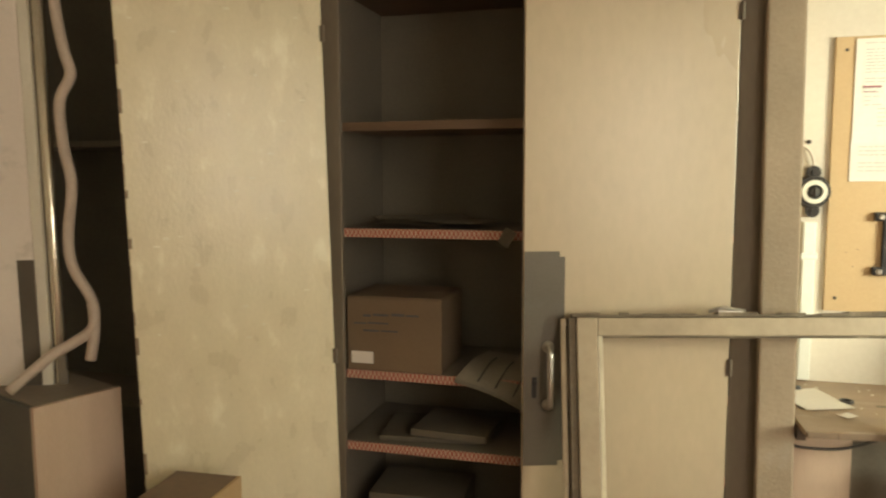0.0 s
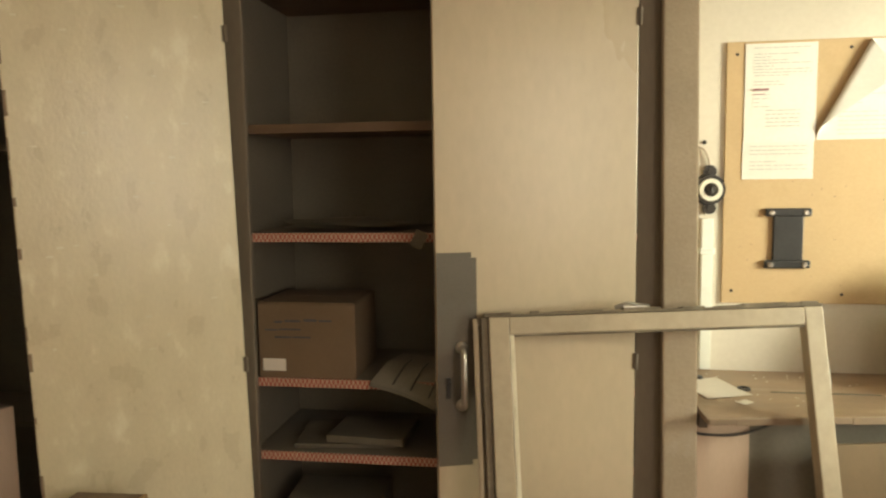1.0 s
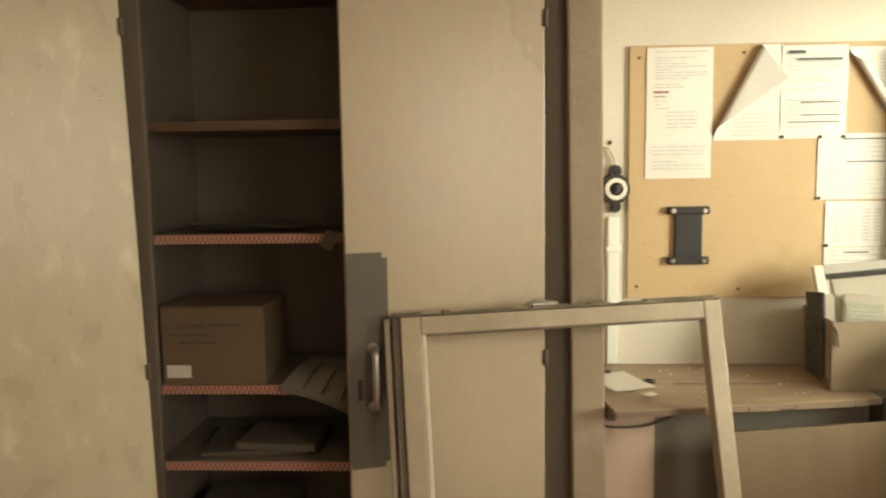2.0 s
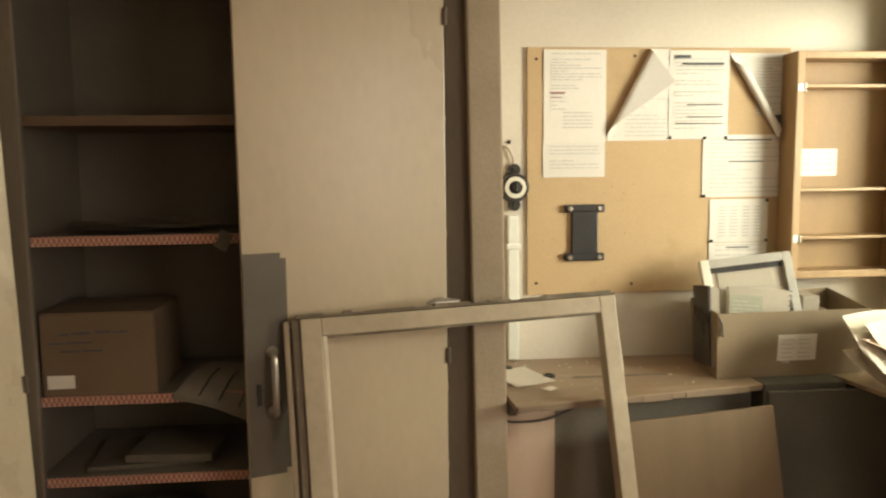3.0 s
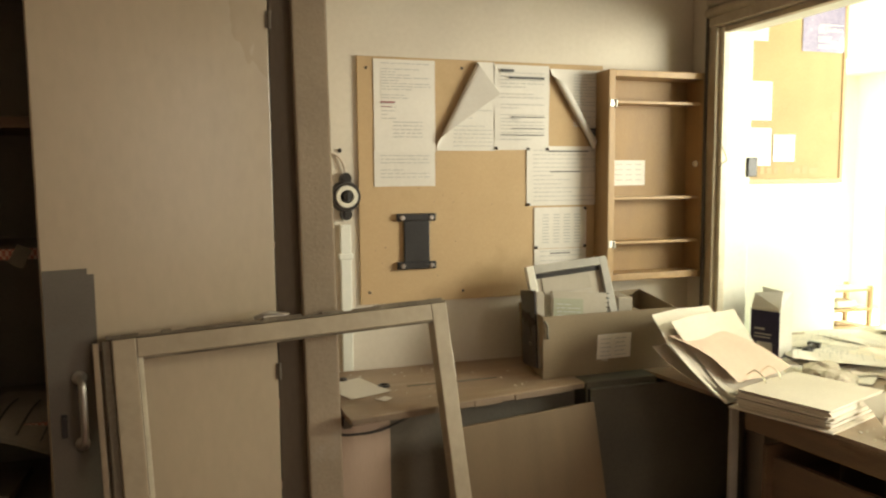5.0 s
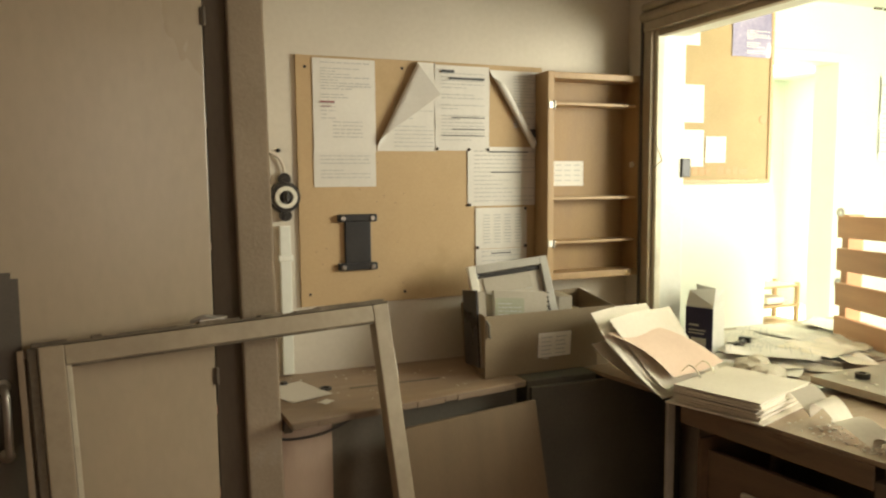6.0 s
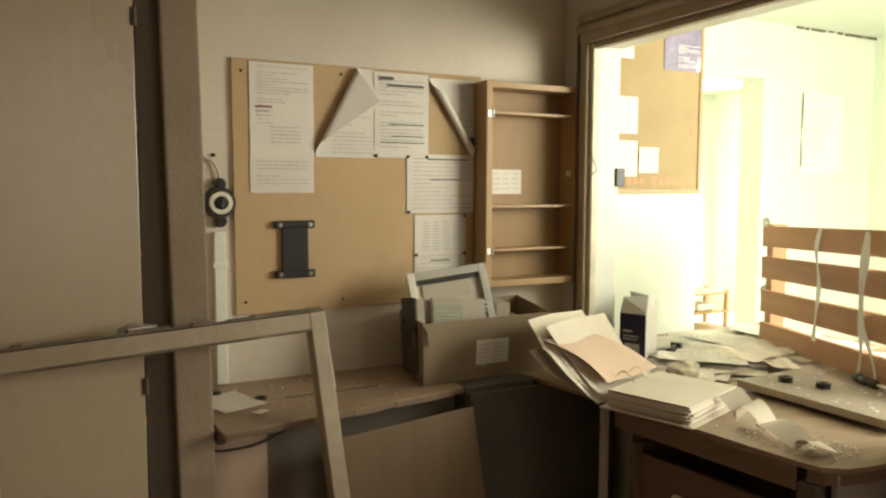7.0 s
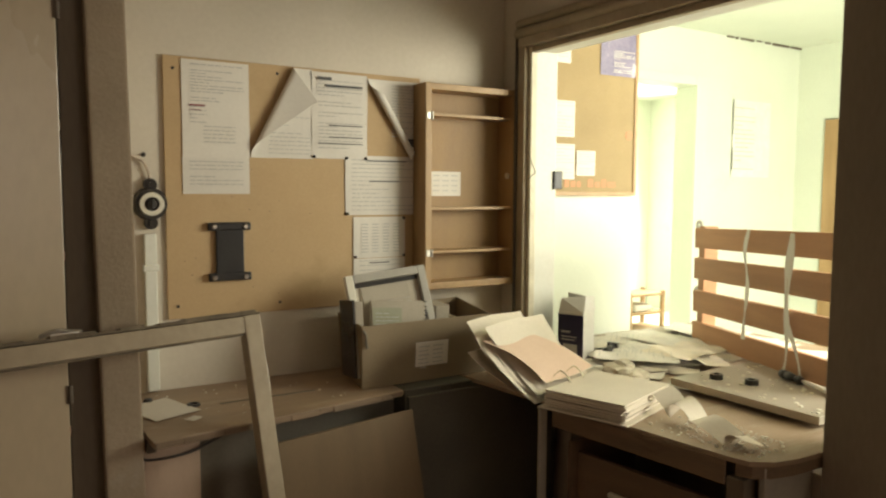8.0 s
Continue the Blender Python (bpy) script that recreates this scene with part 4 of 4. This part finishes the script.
# loose panel lying on the counter
pan = thing("laminated_board", Matrix.Translation((1.412, -1.285, DZ + 0.014)) @ Matrix.Rotation(radians(2), 4, "Z") @ Matrix.Rotation(radians(0), 4, "X"), "grey laminated board propped on the counter", "board")
part("slab", boxes((0, 0.42, 0, 0.49, 0, 0.022), bevel=0.002), M_PANEL, pan)
part("edge_band", boxes((-0.003, -0.0002, 0, 0.49, 0, 0.0225), bevel=0.001), M_PANELEDGE, pan)
part("spacer", boxes((0.08, 0.14, 0.05, 0.2, -0.0135, -0.001), bevel=0.003), M_CUPSIDE, pan)
part("spacer", boxes((0.08, 0.14, 0.36, 0.46, -0.0135, -0.001), bevel=0.003), M_CUPSIDE, pan)
PZ = DZ + 0.0365
for x, y in ((1.508, -0.879), (1.546, -0.98)):
    bm = bmesh.new()
    ring(bm, 0.010, 0.021, (0, 0, 0), (0, 0, 1), 0.016)
    single("rubber_grommet", bm, M_BAKE, "black rubber grommet on a grey board", "grommet", "grommets", m=I(x, y, PZ))
sd = thing("screwdriver", Matrix.Translation((1.703, -0.976, PZ + 0.015)) @ Matrix.Rotation(radians(-112), 4, "Z"), "screwdriver with black ribbed handle", "screwdriver")
bm = bmesh.new()
cyl(bm, 0.013, (0, 0, 0), (0.03, 0, 0), 12, 0.015)
cyl(bm, 0.015, (0.03, 0, 0), (0.075, 0, 0), 12, 0.011)
cyl(bm, 0.011, (0.075, 0, 0), (0.09, 0, 0), 12, 0.015)
cyl(bm, 0.015, (0.09, 0, 0), (0.105, 0, 0), 12, 0.010)
part("handle", bm, M_BAKE, sd, smooth=True)
bm = bmesh.new()
cyl(bm, 0.0055, (0.105, 0, 0), (0.24, 0, -0.006), 10)
part("shaft", bm, M_STEEL, sd)

# open ring binder
rb = thing("ring_binder", pose(1.045, -0.69, DZ + 0.001, 0, 0, -71), "open ring binder with thick yellowed pages", "ring binder")
part("back_cover", boxes((0.0, 0.285, -0.165, 0.165, 0, 0.004), bevel=0.001), M_OLDPAPER, rb)
rng = random.Random(21)
for k in range(12):
    a, b, c = rng.uniform(-0.006, 0.006), rng.uniform(-0.007, 0.005), rng.uniform(-1.5, 1.5)
    bm = box(bmesh.new(), 0.02, 0.27 + a, -0.15 + b, 0.15 + b, 0.005 + 0.0042 * k, 0.0088 + 0.0042 * k, 0.0008, Matrix.Rotation(radians(c), 4, "Z"))
    part("page_block", bm, M_OLDPAPER, rb)


def fan(name, tilt, w, h, mat, lift, seed, shift=0.0, bend=0.10, swing=0.0):
    """A page turned back over the rings, bowed, rising at that tilt."""
    bm = bmesh.new()
    g = []
    for i in range(13):
        s = i / 12
        a = radians(tilt) + bend * 6 * (s - 0.3) * 0.5
        row = []
        for j in range(9):
            v = j / 8
            row.append(bm.verts.new((-w * s * math.cos(a) - 0.01, shift + swing * s * (0.4 + 0.6 * v) + h * (v - 0.5) + (0.012 + 0.016 * s) * math.sin(seed * 1.7 + 3 * s), lift + w * s * math.sin(a) + 0.004 * math.sin(seed * 2 + 5 * v + 2 * s))))
        g.append(row)
    for i in range(12):
        for j in range(8):
            bm.faces.new((g[i][j], g[i + 1][j], g[i + 1][j + 1], g[i][j + 1]))
    return part(name, bm, mat, rb, smooth=True)


for k in range(9):
    fan("turned_page", 14 + 2.4 * k, 0.265 - 0.003 * (k % 3), 0.30, M_OLDPAPER, 0.008 + 0.003 * k, k, rng.uniform(-0.012, 0.012))
fan("front_cover", 38, 0.335, 0.30, M_OLDPAPER, 0.010, 2, -0.01, 0.01)
fan("divider", 40, 0.215, 0.29, M_PINKPAPER, 0.055, 4, 0.035, -0.05, -0.15)
for y in (-0.04, 0.04):
    bm = bmesh.new()
    tube(bm, [(-0.035, y, 0.01), (-0.03, y, 0.05), (0.0, y, 0.085), (0.03, y, 0.07), (0.038, y, 0.05)], 0.0022, 6)
    part("binder_ring", bm, M_CHROME, rb)

# milk carton
mk = thing("milk_carton", pose(1.437, -0.292, DZ + 0.001, 0, 0, -66) @ Matrix.Scale(1.42, 4), "blue and white drink carton with an opened top", "drink carton")
bm = boxes((-0.036, 0.036, -0.036, 0.036, 0, 0.125), bevel=0.002)
part("body", bm, M_MILKWHITE, mk)
part("printed_side", boxes((-0.0355, 0.0355, -0.0375, -0.0363, 0.004, 0.118)), M_MILKBLUE, mk, "dark blue printed face")
part("printed_side", boxes((-0.0375, -0.0363, -0.0355, 0.0355, 0.004, 0.122)), M_MILKBLUE, mk, "dark blue printed face")
bm = bars([(-0.026, 0.0, 0.07, 0.075), (-0.026, 0.018, 0.058, 0.061), (-0.026, 0.014, 0.05, 0.053), (-0.02, 0.02, 0.015, 0.04)])
bmesh.ops.translate(bm, verts=bm.verts, vec=(0, -0.0378, 0))
part("print", bm, M_INKGREY, mk)
part("gable", slanted(((-0.036, -0.036, 0.125), (0.036, -0.036, 0.125), (0.03, -0.012, 0.168), (-0.03, -0.03, 0.16)), 0.001), M_MILKWHITE, mk)
part("gable", slanted(((-0.036, 0.036, 0.125), (0.036, 0.036, 0.125), (0.034, 0.012, 0.162), (-0.036, 0.02, 0.17)), 0.001), M_MILKWHITE, mk)
part("gable", slanted(((0.036, -0.036, 0.125), (0.036, 0.036, 0.125), (0.04, 0.02, 0.165), (0.03, -0.012, 0.168)), 0.001), M_MILKWHITE, mk)
st = thing("hand_stamp", pose(1.53, -0.36, DZ + 0.020, 0, 0, 30), "black hand stamp lying on the counter", "stamp")
bm = bmesh.new()
cyl(bm, 0.016, (0, 0, 0), (0.075, 0, 0.006), 14, 0.012)
bmesh.ops.create_uvsphere(bm, u_segments=14, v_segments=8, radius=0.018, matrix=I(0.0, 0, 0))
part("handle", bm, M_BAKE, st, smooth=True)
part("pad", boxes((0.075, 0.10, -0.02, 0.02, -0.016, 0.022), bevel=0.002), M_BAKE, st)

# curled strip of paper
cs = thing("paper_strip", pose(1.175, -0.955, DZ + 0.001, 0, 0, -101), "curled pale paper strip on the counter", "paper strip")
bm = bmesh.new()
prev = None
for i in range(61):
    s = i / 60
    x = 0.0 + 0.35 * s + 0.022 * math.sin(s * 19)
    z = 0.008 + (0.050 * (0.55 + 0.45 * math.cos(s * 19 + 0.6))) * (1 - 0.75 * s)
    tw = 0.5 * math.sin(s * 11)
    w = 0.034
    a, b = bm.verts.new((x + w * 0.3 * math.sin(tw), -w * math.cos(tw) + 0.012 * math.sin(s * 8), max(z - w * math.sin(tw) * 0.6, 0.001))), bm.verts.new((x, w * math.cos(tw) + 0.012 * math.sin(s * 8), max(z + w * math.sin(tw) * 0.6 + 0.02 * (1 - s), 0.001)))
    if prev:
        bm.faces.new((prev[0], a, b, prev[1]))
    prev = (a, b)
part("strip", bm, M_OLDPAPER, cs, smooth=True)

# papers strewn on the counter
rng = random.Random(77)
for i, (x, y, w, h, a, mat) in enumerate(((1.42, -0.55, 0.21, 0.297, 35, M_PAPER), (1.50, -0.50, 0.21, 0.297, -20, M_OLDPAPER), (1.62, -0.38, 0.21, 0.297, 60, M_PAPER), (1.72, -0.52, 0.21, 0.297, 12, M_PAPER), (1.70, -0.30, 0.15, 0.21, 80, M_OLDPAPER), (1.84, -0.42, 0.21, 0.297, -35, M_PAPER), (1.30, -0.62, 0.15, 0.21, 15, M_OLDPAPER), (1.88, -0.62, 0.21, 0.15, 5, M_PAPER), (1.58, -0.62, 0.21, 0.15, -50, M_OLDPAPER), (1.52, -0.24, 0.21, 0.297, 20, M_PAPER), (2.16, -0.78, 0.21, 0.297, 22, M_PAPER), (2.05, -1.0, 0.21, 0.297, -12, M_PAPER))):
    flat_sheet("strewn_paper", x, y, DZ + 0.003 + 0.0035 * (i % 4), w, h, a, mat, "loose printed paper strewn on the counter", "paper", 0.016, 50 + i, lines=12, group="papers on the counter")
for i in range(16):
    flat_sheet("strewn_paper", rng.uniform(1.5, 2.2), rng.uniform(-0.72, -0.15), DZ + 0.012 + 0.003 * (i % 5), rng.choice((0.21, 0.15, 0.1)), rng.choice((0.297, 0.21, 0.14)), rng.uniform(0, 180), M_PAPER if i % 4 else M_OLDPAPER, "loose printed paper strewn on the counter", "paper", 0.02, 120 + i, lines=9, group="papers on the counter")
for i in range(5):
    flat_sheet("strewn_paper", rng.uniform(2.0, 2.3), -0.5 - 0.15 * i, DZ + 0.006 + 0.003 * (i % 3), 0.15, 0.21, rng.uniform(0, 180), M_PAPER, "loose printed paper beside the crate", "paper", 0.02, 140 + i, lines=7, group="papers on the counter")
for i in range(9):
    flat_sheet("strewn_paper", 1.62 + 0.085 * i, rng.uniform(-0.34, -0.12), DZ + 0.004 + 0.003 * (i % 4), 0.21, 0.15, rng.uniform(0, 180), M_PAPER, "loose printed paper along the back of the counter", "paper", 0.012, 160 + i, lines=7, group="papers on the counter")
for i, (x, y, s) in enumerate(((1.36, -0.60, 0.05), (1.33, -0.69, 0.045), (1.76, -0.40, 0.03), (1.31, -0.29, 0.05))):
    bm = bmesh.new()
    bmesh.ops.create_icosphere(bm, subdivisions=3, radius=s)
    for v in bm.verts:
        k = 1 + 0.35 * noise.noise(v.co * 40 + Vector((i * 5, 0, 0)))
        v.co = Vector((v.co.x * k * 1.3, v.co.y * k, max(v.co.z * k * 0.7, -s * 0.45)))
    single("crumpled_paper", bm, M_OLDPAPER, "crumpled ball of paper on the counter", "paper", "crumpled papers", m=I(x, y, DZ + s * 0.46))
bm = bmesh.new()
for _ in range(260):
    x, y = rng.gauss(1.15, 0.08), rng.gauss(-1.2, 0.09)
    if not (0.945 - 0.139 * (y + 0.40) < x < 1.25 and -1.345 < y < -0.98):
        continue
    s = rng.uniform(0.0015, 0.006)
    box(bm, x, x + s, y, y + s * rng.uniform(0.5, 1.4), DZ + 0.0004, DZ + rng.uniform(0.0015, 0.005), 0, None)
single("plaster_chips", bm, M_CHIP, "scattered pale chips and flakes on the counter", "debris", kind="stuff")
bm = bmesh.new()
for _ in range(60):
    x, y, s = rng.uniform(1.42, 1.8), rng.uniform(-1.27, -0.82), rng.uniform(0.003, 0.010)
    box(bm, x, x + s, y, y + s, PZ - 0.0003, PZ + rng.uniform(0.001, 0.003))
single("board_chips", bm, M_CHIP, "small pale chips on a grey board", "debris", kind="stuff")
bm = bmesh.new()
for _ in range(34):
    x, y, s = rng.uniform(-0.10, 0.5), rng.uniform(-0.38, -0.05), rng.uniform(0.0015, 0.005)
    box(bm, x, x + s, y, y + s, DZ + 0.0003, DZ + rng.uniform(0.001, 0.003))
single("worktop_chips", bm, M_CHIP, "small pale crumbs on the worktop", "debris", kind="stuff")

# ---- slatted wooden crate behind the counter ----
cr = thing("slatted_crate", pose(1.905, -0.735, 0, 0, 0, -23), "orange pine slatted crate with torn white tape, on the counter", "crate")
part("post", boxes((-0.03, 0.03, 0.345, 0.39, DZ + 0.001, 1.252), bevel=0.003), M_SLAT, cr)
part("post", boxes((-0.03, 0.03, -0.545, -0.50, DZ + 0.001, 1.275), bevel=0.003), M_SLAT, cr)
for z, h in ((1.176, 0.082), (1.050, 0.086), (0.914, 0.088), (0.790, 0.082)):
    bm = box(bmesh.new(), -0.052, -0.031, -0.54, 0.384, z, z + h, 0.003, Matrix.Translation((0, 0, z)) @ Matrix.Rotation(radians(-1.9), 4, "X") @ Matrix.Translation((0, 0, -z)))
    part("slat", bm, M_SLAT, cr)
for y, n in ((-0.02, 0.0), (-0.268, 0.004), (-0.288, 0.009)):
    bm = bmesh.new()
    prev = None
    for i in range(31):
        s = i / 30
        z = 1.262 - (0.40 if n == 0 else 0.485) * s
        yy = y + 0.012 * math.sin(9 * s + y * 30) - (0.10 * max(s - 0.6, 0) * 2 if n == 0.009 else 0)
        ww = 0.008 + 0.004 * math.sin(14 * s + 3 * y)
        xx = -0.056 - n - 0.006 * (0.5 + 0.5 * math.sin(12 * s))
        a, b = bm.verts.new((xx, yy - ww, z)), bm.verts.new((xx - 0.002, yy + ww, z))
        if prev:
            bm.faces.new((prev[0], a, b, prev[1]))
        prev = (a, b)
    part("tape_strip", bm, M_TAPE, cr, "torn white tape")

# ---- reception ----
cb = thing("notice_board", I(1.75, -0.001, 1.385), "brown cork notice board with pinned papers", "notice board")
part("cork", boxes((-0.36, 0.245, -0.014, -0.001, 0.006, 0.90)), M_CORK, cb)
part("frame_rail", boxes((-0.375, 0.262, -0.02, -0.001, -0.012, 0.0058), bevel=0.002), M_PINE, cb)
part("frame_rail", boxes((0.2455, 0.262, -0.02, -0.001, 0.006, 0.91), bevel=0.002), M_PINE, cb)
part("lettering", bars([(-0.15, -0.125, 0.025, 0.06), (-0.115, -0.09, 0.025, 0.05), (-0.08, -0.06, 0.025, 0.05), (-0.02, 0.01, 0.025, 0.06), (0.02, 0.05, 0.025, 0.048), (0.06, 0.085, 0.025, 0.06), (0.095, 0.14, 0.025, 0.048)], 0.0155), M_ORANGE, cb, "red marker scrawl")
for i, (x, z, w, h) in enumerate(((-0.239, 0.234, 0.137, 0.15), (-0.236, 0.058, 0.138, 0.147), (-0.088, 0.074, 0.105, 0.106), (-0.27, 0.538, 0.142, 0.13))):
    t = thing("board_paper", I(1.75 + x, -0.0165, 1.385 + z), "white printed paper pinned on cork", "paper", "papers on the cork board")
    part("sheet", sheet(w, h, 8, 8, 0.004, 60 + i), M_PAPER, t)
    part("print", print_lines(w, h, 60 + i, 10, lift=0.0055), M_INKGREY, t)
t = thing("photo_poster", I(1.788, -0.0165, 1.893), "purple and white printed photo poster", "poster")
part("sheet", sheet(0.21, 0.297, 8, 8, 0.004, 71), M_POSTER, t)
part("print", print_lines(0.21, 0.297, 71, 12, 0.35, 0.95, 0.05, 0.35, lift=0.0055), M_PAPER, t)
bm = bmesh.new()
cyl(bm, 0.02, (1.966, -0.0155, 1.639), (1.966, -0.017, 1.639), 18)
single("sticker", bm, M_ORANGE, "round orange sticker on the cork board", "sticker")
single("door_latch", boxes((1.405, 1.445, -0.185, -0.165, 1.40, 1.47), bevel=0.003), M_BLACK, "small black latch beside the hatch", "latch")
dj = thing("door_1", I(3.63, 0.98, 0), "white open door frame with lock holes", "door frame", kind="structure")
part("jamb", boxes((-0.06, 0.05, -0.02, 0.16, 0, 2.16), bevel=0.004), M_WHITECAST, dj)
part("jamb", boxes((-0.94, -0.88, -0.02, 0.16, 0, 2.16), bevel=0.004), M_WHITECAST, dj)
part("head", boxes((-0.88, -0.06, -0.02, 0.16, 2.10, 2.16), bevel=0.004), M_WHITECAST, dj)
for z in (1.17, 0.72):
    bm = bmesh.new()
    ring(bm, 0.012, 0.032, (0.0, -0.021, z), (0, -1, 0), 0.008)
    part("lock_ring", bm, M_ALU, dj)
wp = thing("wall_poster", I(3.99, 0.996, 1.50), "large white printed poster on the wall", "poster")
part("sheet", sheet(0.42, 0.54, 8, 8, 0.006, 81), M_TAPE, wp)
part("print", print_lines(0.42, 0.54, 82, 16, 0.05, 0.55, 0.1, 0.95, 0.006, 0.008), M_INKGREY, wp)
part("dark_edge", bars([(-0.004, 0.002, 0.3, 0.54), (-0.004, 0.002, 0.05, 0.2)], 0.008), M_INK, wp)
gd = thing("door_2", I(4.735, 0.33, 0), "orange varnished door with glass panes", "door", kind="structure")
part("stile", boxes((-0.01, 0.04, 0.33, 0.44, 0, 1.92), bevel=0.003), M_PINE, gd)
part("stile", boxes((-0.01, 0.04, -0.44, -0.33, 0, 1.92), bevel=0.003), M_PINE, gd)
for z0, z1 in ((0, 0.2), (1.0, 1.1), (1.80, 1.92)):
    part("rail", boxes((-0.01, 0.04, -0.33, 0.33, z0, z1), bevel=0.003), M_PINE, gd)
for z0, z1 in ((0.2, 1.0), (1.1, 1.80)):
    pane = part("pane", boxes((0.01, 0.016, -0.33, 0.33, z0, z1)), M_GLASS, gd)
    pane.visible_shadow = False
bs = thing("blue_sign", I(4.735, 0.50, 2.06), "small dark blue wall sign", "sign")
part("plate", boxes((-0.012, 0, -0.12, 0.12, 0, 0.22), bevel=0.003), M_MILKBLUE, bs)
rs = thing("wooden_rack", I(4.93, 2.75, 0), "small wooden rack with stuff on the floor", "rack")
for x in (-0.24, 0.2):
    for y in (-0.14, 0.12):
        part("post", boxes((x, x + 0.035, y, y + 0.03, 0, 0.42), bevel=0.002), M_PINEBACK, rs)
for z in (0.04, 0.2, 0.38):
    part("shelf", boxes((-0.24, 0.235, -0.145, 0.155, z, z + 0.02), bevel=0.002), M_PINEBACK, rs)
part("white_bundle", boxes((-0.12, 0.1, -0.1, 0.1, 0.221, 0.29), bevel=0.02), M_PAPER, rs)
for i in range(26):
    flat_sheet("floor_litter", rng.uniform(3.6, 5.2), rng.uniform(1.3, 2.5), 0.004 + 0.002 * (i % 5), rng.uniform(0.1, 0.25), rng.uniform(0.08, 0.2), rng.uniform(0, 180), M_PAPER if i % 3 else M_SLAT, "litter scrap lying on the floor", "litter", 0.03, 90 + i, group="litter on the floor")
bm = bmesh.new()
x = 3.9
while x < 4.7:
    w = rng.uniform(0.02, 0.08)
    box(bm, x, x + w, 0.988, 0.999, 2.462 - rng.uniform(0, 0.008), 2.469)
    x += w + rng.uniform(0, 0.05)
single("ceiling_crack", bm, M_CUPSIDE, "dark crumbling crack along the ceiling edge", "crack", kind="structure")

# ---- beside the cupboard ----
single("wardrobe_back", boxes((-3.25, -1.46, -0.05, -0.003, 0, 2.5)), M_PILLDARK, "dark back of the recess behind the cupboard door", "recess", kind="structure")
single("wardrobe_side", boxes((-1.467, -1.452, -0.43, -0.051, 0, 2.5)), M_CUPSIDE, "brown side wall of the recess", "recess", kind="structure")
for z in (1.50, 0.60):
    single("recess_shelf", boxes((-3.2, -1.47, -0.35, -0.055, z, z + 0.02), bevel=0.002), M_DARKSHADE, "dark shelf in the recess", "shelf", "recess shelves")
fr = thing("appliance_door", Matrix.Translation((-2.128, -0.70, 0.0)) @ Matrix.Rotation(radians(20), 4, "Z") @ Matrix.Rotation(radians(-0.6), 4, "Y"), "white enamelled appliance door with chrome edge strip", "appliance door")
part("panel", boxes((-0.62, -0.0845, -0.03, 0.03, 0.03, 2.3), bevel=0.008), M_ENAMEL, fr)
part("trim_strip", boxes((-0.084, -0.0545, -0.034, 0.03, 0.03, 2.3), bevel=0.004), M_IVORY, fr)
part("dark_gap", boxes((-0.054, -0.0485, -0.02, 0.02, 0.03, 2.3)), M_CUPSIDE, fr)
part("chrome_strip", cyl(bmesh.new(), 0.0165, (-0.0315, -0.02, 0.03), (-0.0315, -0.02, 2.3), 20), M_CHROME, fr, "round chrome edge strip", True)
part("dark_reflection", boxes((-0.132, -0.0852, -0.0315, -0.0302, 0.55, 1.165)), M_KICK, fr, "dark reflection drawn as a grey strip")
part("sticker", boxes((-0.26, -0.15, -0.0315, -0.0303, 1.465, 1.62)), M_PAPER, fr, "white sticker with red print")
part("sticker_print", boxes((-0.25, -0.165, -0.0325, -0.0317, 1.51, 1.565)), M_ORANGE, fr)
bm = bmesh.new()
tube(bm, [(-2.10, -0.76, 2.1), (-2.081, -0.77, 1.873), (-2.051, -0.78, 1.744), (-2.032, -0.78, 1.673), (-2.073, -0.78, 1.603), (-2.068, -0.78, 1.485), (-2.047, -0.78, 1.379), (-2.068, -0.78, 1.245), (-2.059, -0.78, 1.151), (-2.0, -0.78, 1.058), (-1.995, -0.79, 0.985), (-2.055, -0.80, 0.94), (-2.107, -0.83, 0.905), (-2.20, -0.88, 0.815)], 0.015, 10)
tube(bm, [(-2.0, -0.78, 1.05), (-1.992, -0.785, 0.99), (-2.0, -0.785, 0.94), (-2.012, -0.785, 0.893)], 0.015, 10)
single("hanging_cable", bm, M_CABLE, "thick grubby cable hanging beside the appliance door", "cable", smooth=True)
bx1 = thing("storage_box", Matrix.Translation((-2.052, -0.952, 0)) @ Matrix.Rotation(radians(-20), 4, "Z"), "tall brown box with a dark front, dusty top", "box")
part("side_panel", boxes((-0.018, 0, 0, 0.245, 0, 0.80), bevel=0.002), M_PALEWOOD, bx1)
part("front_panel", boxes((-0.6, -0.0182, 0.0, 0.018, 0, 0.795), bevel=0.002), M_PILLDARK, bx1)
part("top_panel", boxes((-0.6, -0.0182, 0.0182, 0.245, 0.775, 0.799), bevel=0.002), M_POST, bx1)
bx2 = thing("low_box", Matrix.Translation((-1.705, -1.03, -0.05)) @ Matrix.Rotation(radians(3), 4, "Z"), "low wooden box with a pale worn edge", "box")
part("body", boxes((0, 0.175, 0, 0.2, 0.051, 0.655), bevel=0.003), M_DRAWER, bx2)
part("lid", boxes((0, 0.177, 0, 0.2, 0.656, 0.672), bevel=0.003), M_DRAWER, bx2)
part("edge_strip", boxes((0.1775, 0.187, 0.0, 0.2, 0.60, 0.673), bevel=0.002), M_BOARD, bx2)

# fine print, flakes and crumbs count as stuff
for ob in list(scene.objects):
    if ob.name.split(".")[0] in ("print", "bold_print", "label_print", "lettering", "handwriting", "paint_flakes", "chipped_edge", "dirty_top_edge", "red_line", "dark_edge"):
        tagged(ob, kind="stuff")
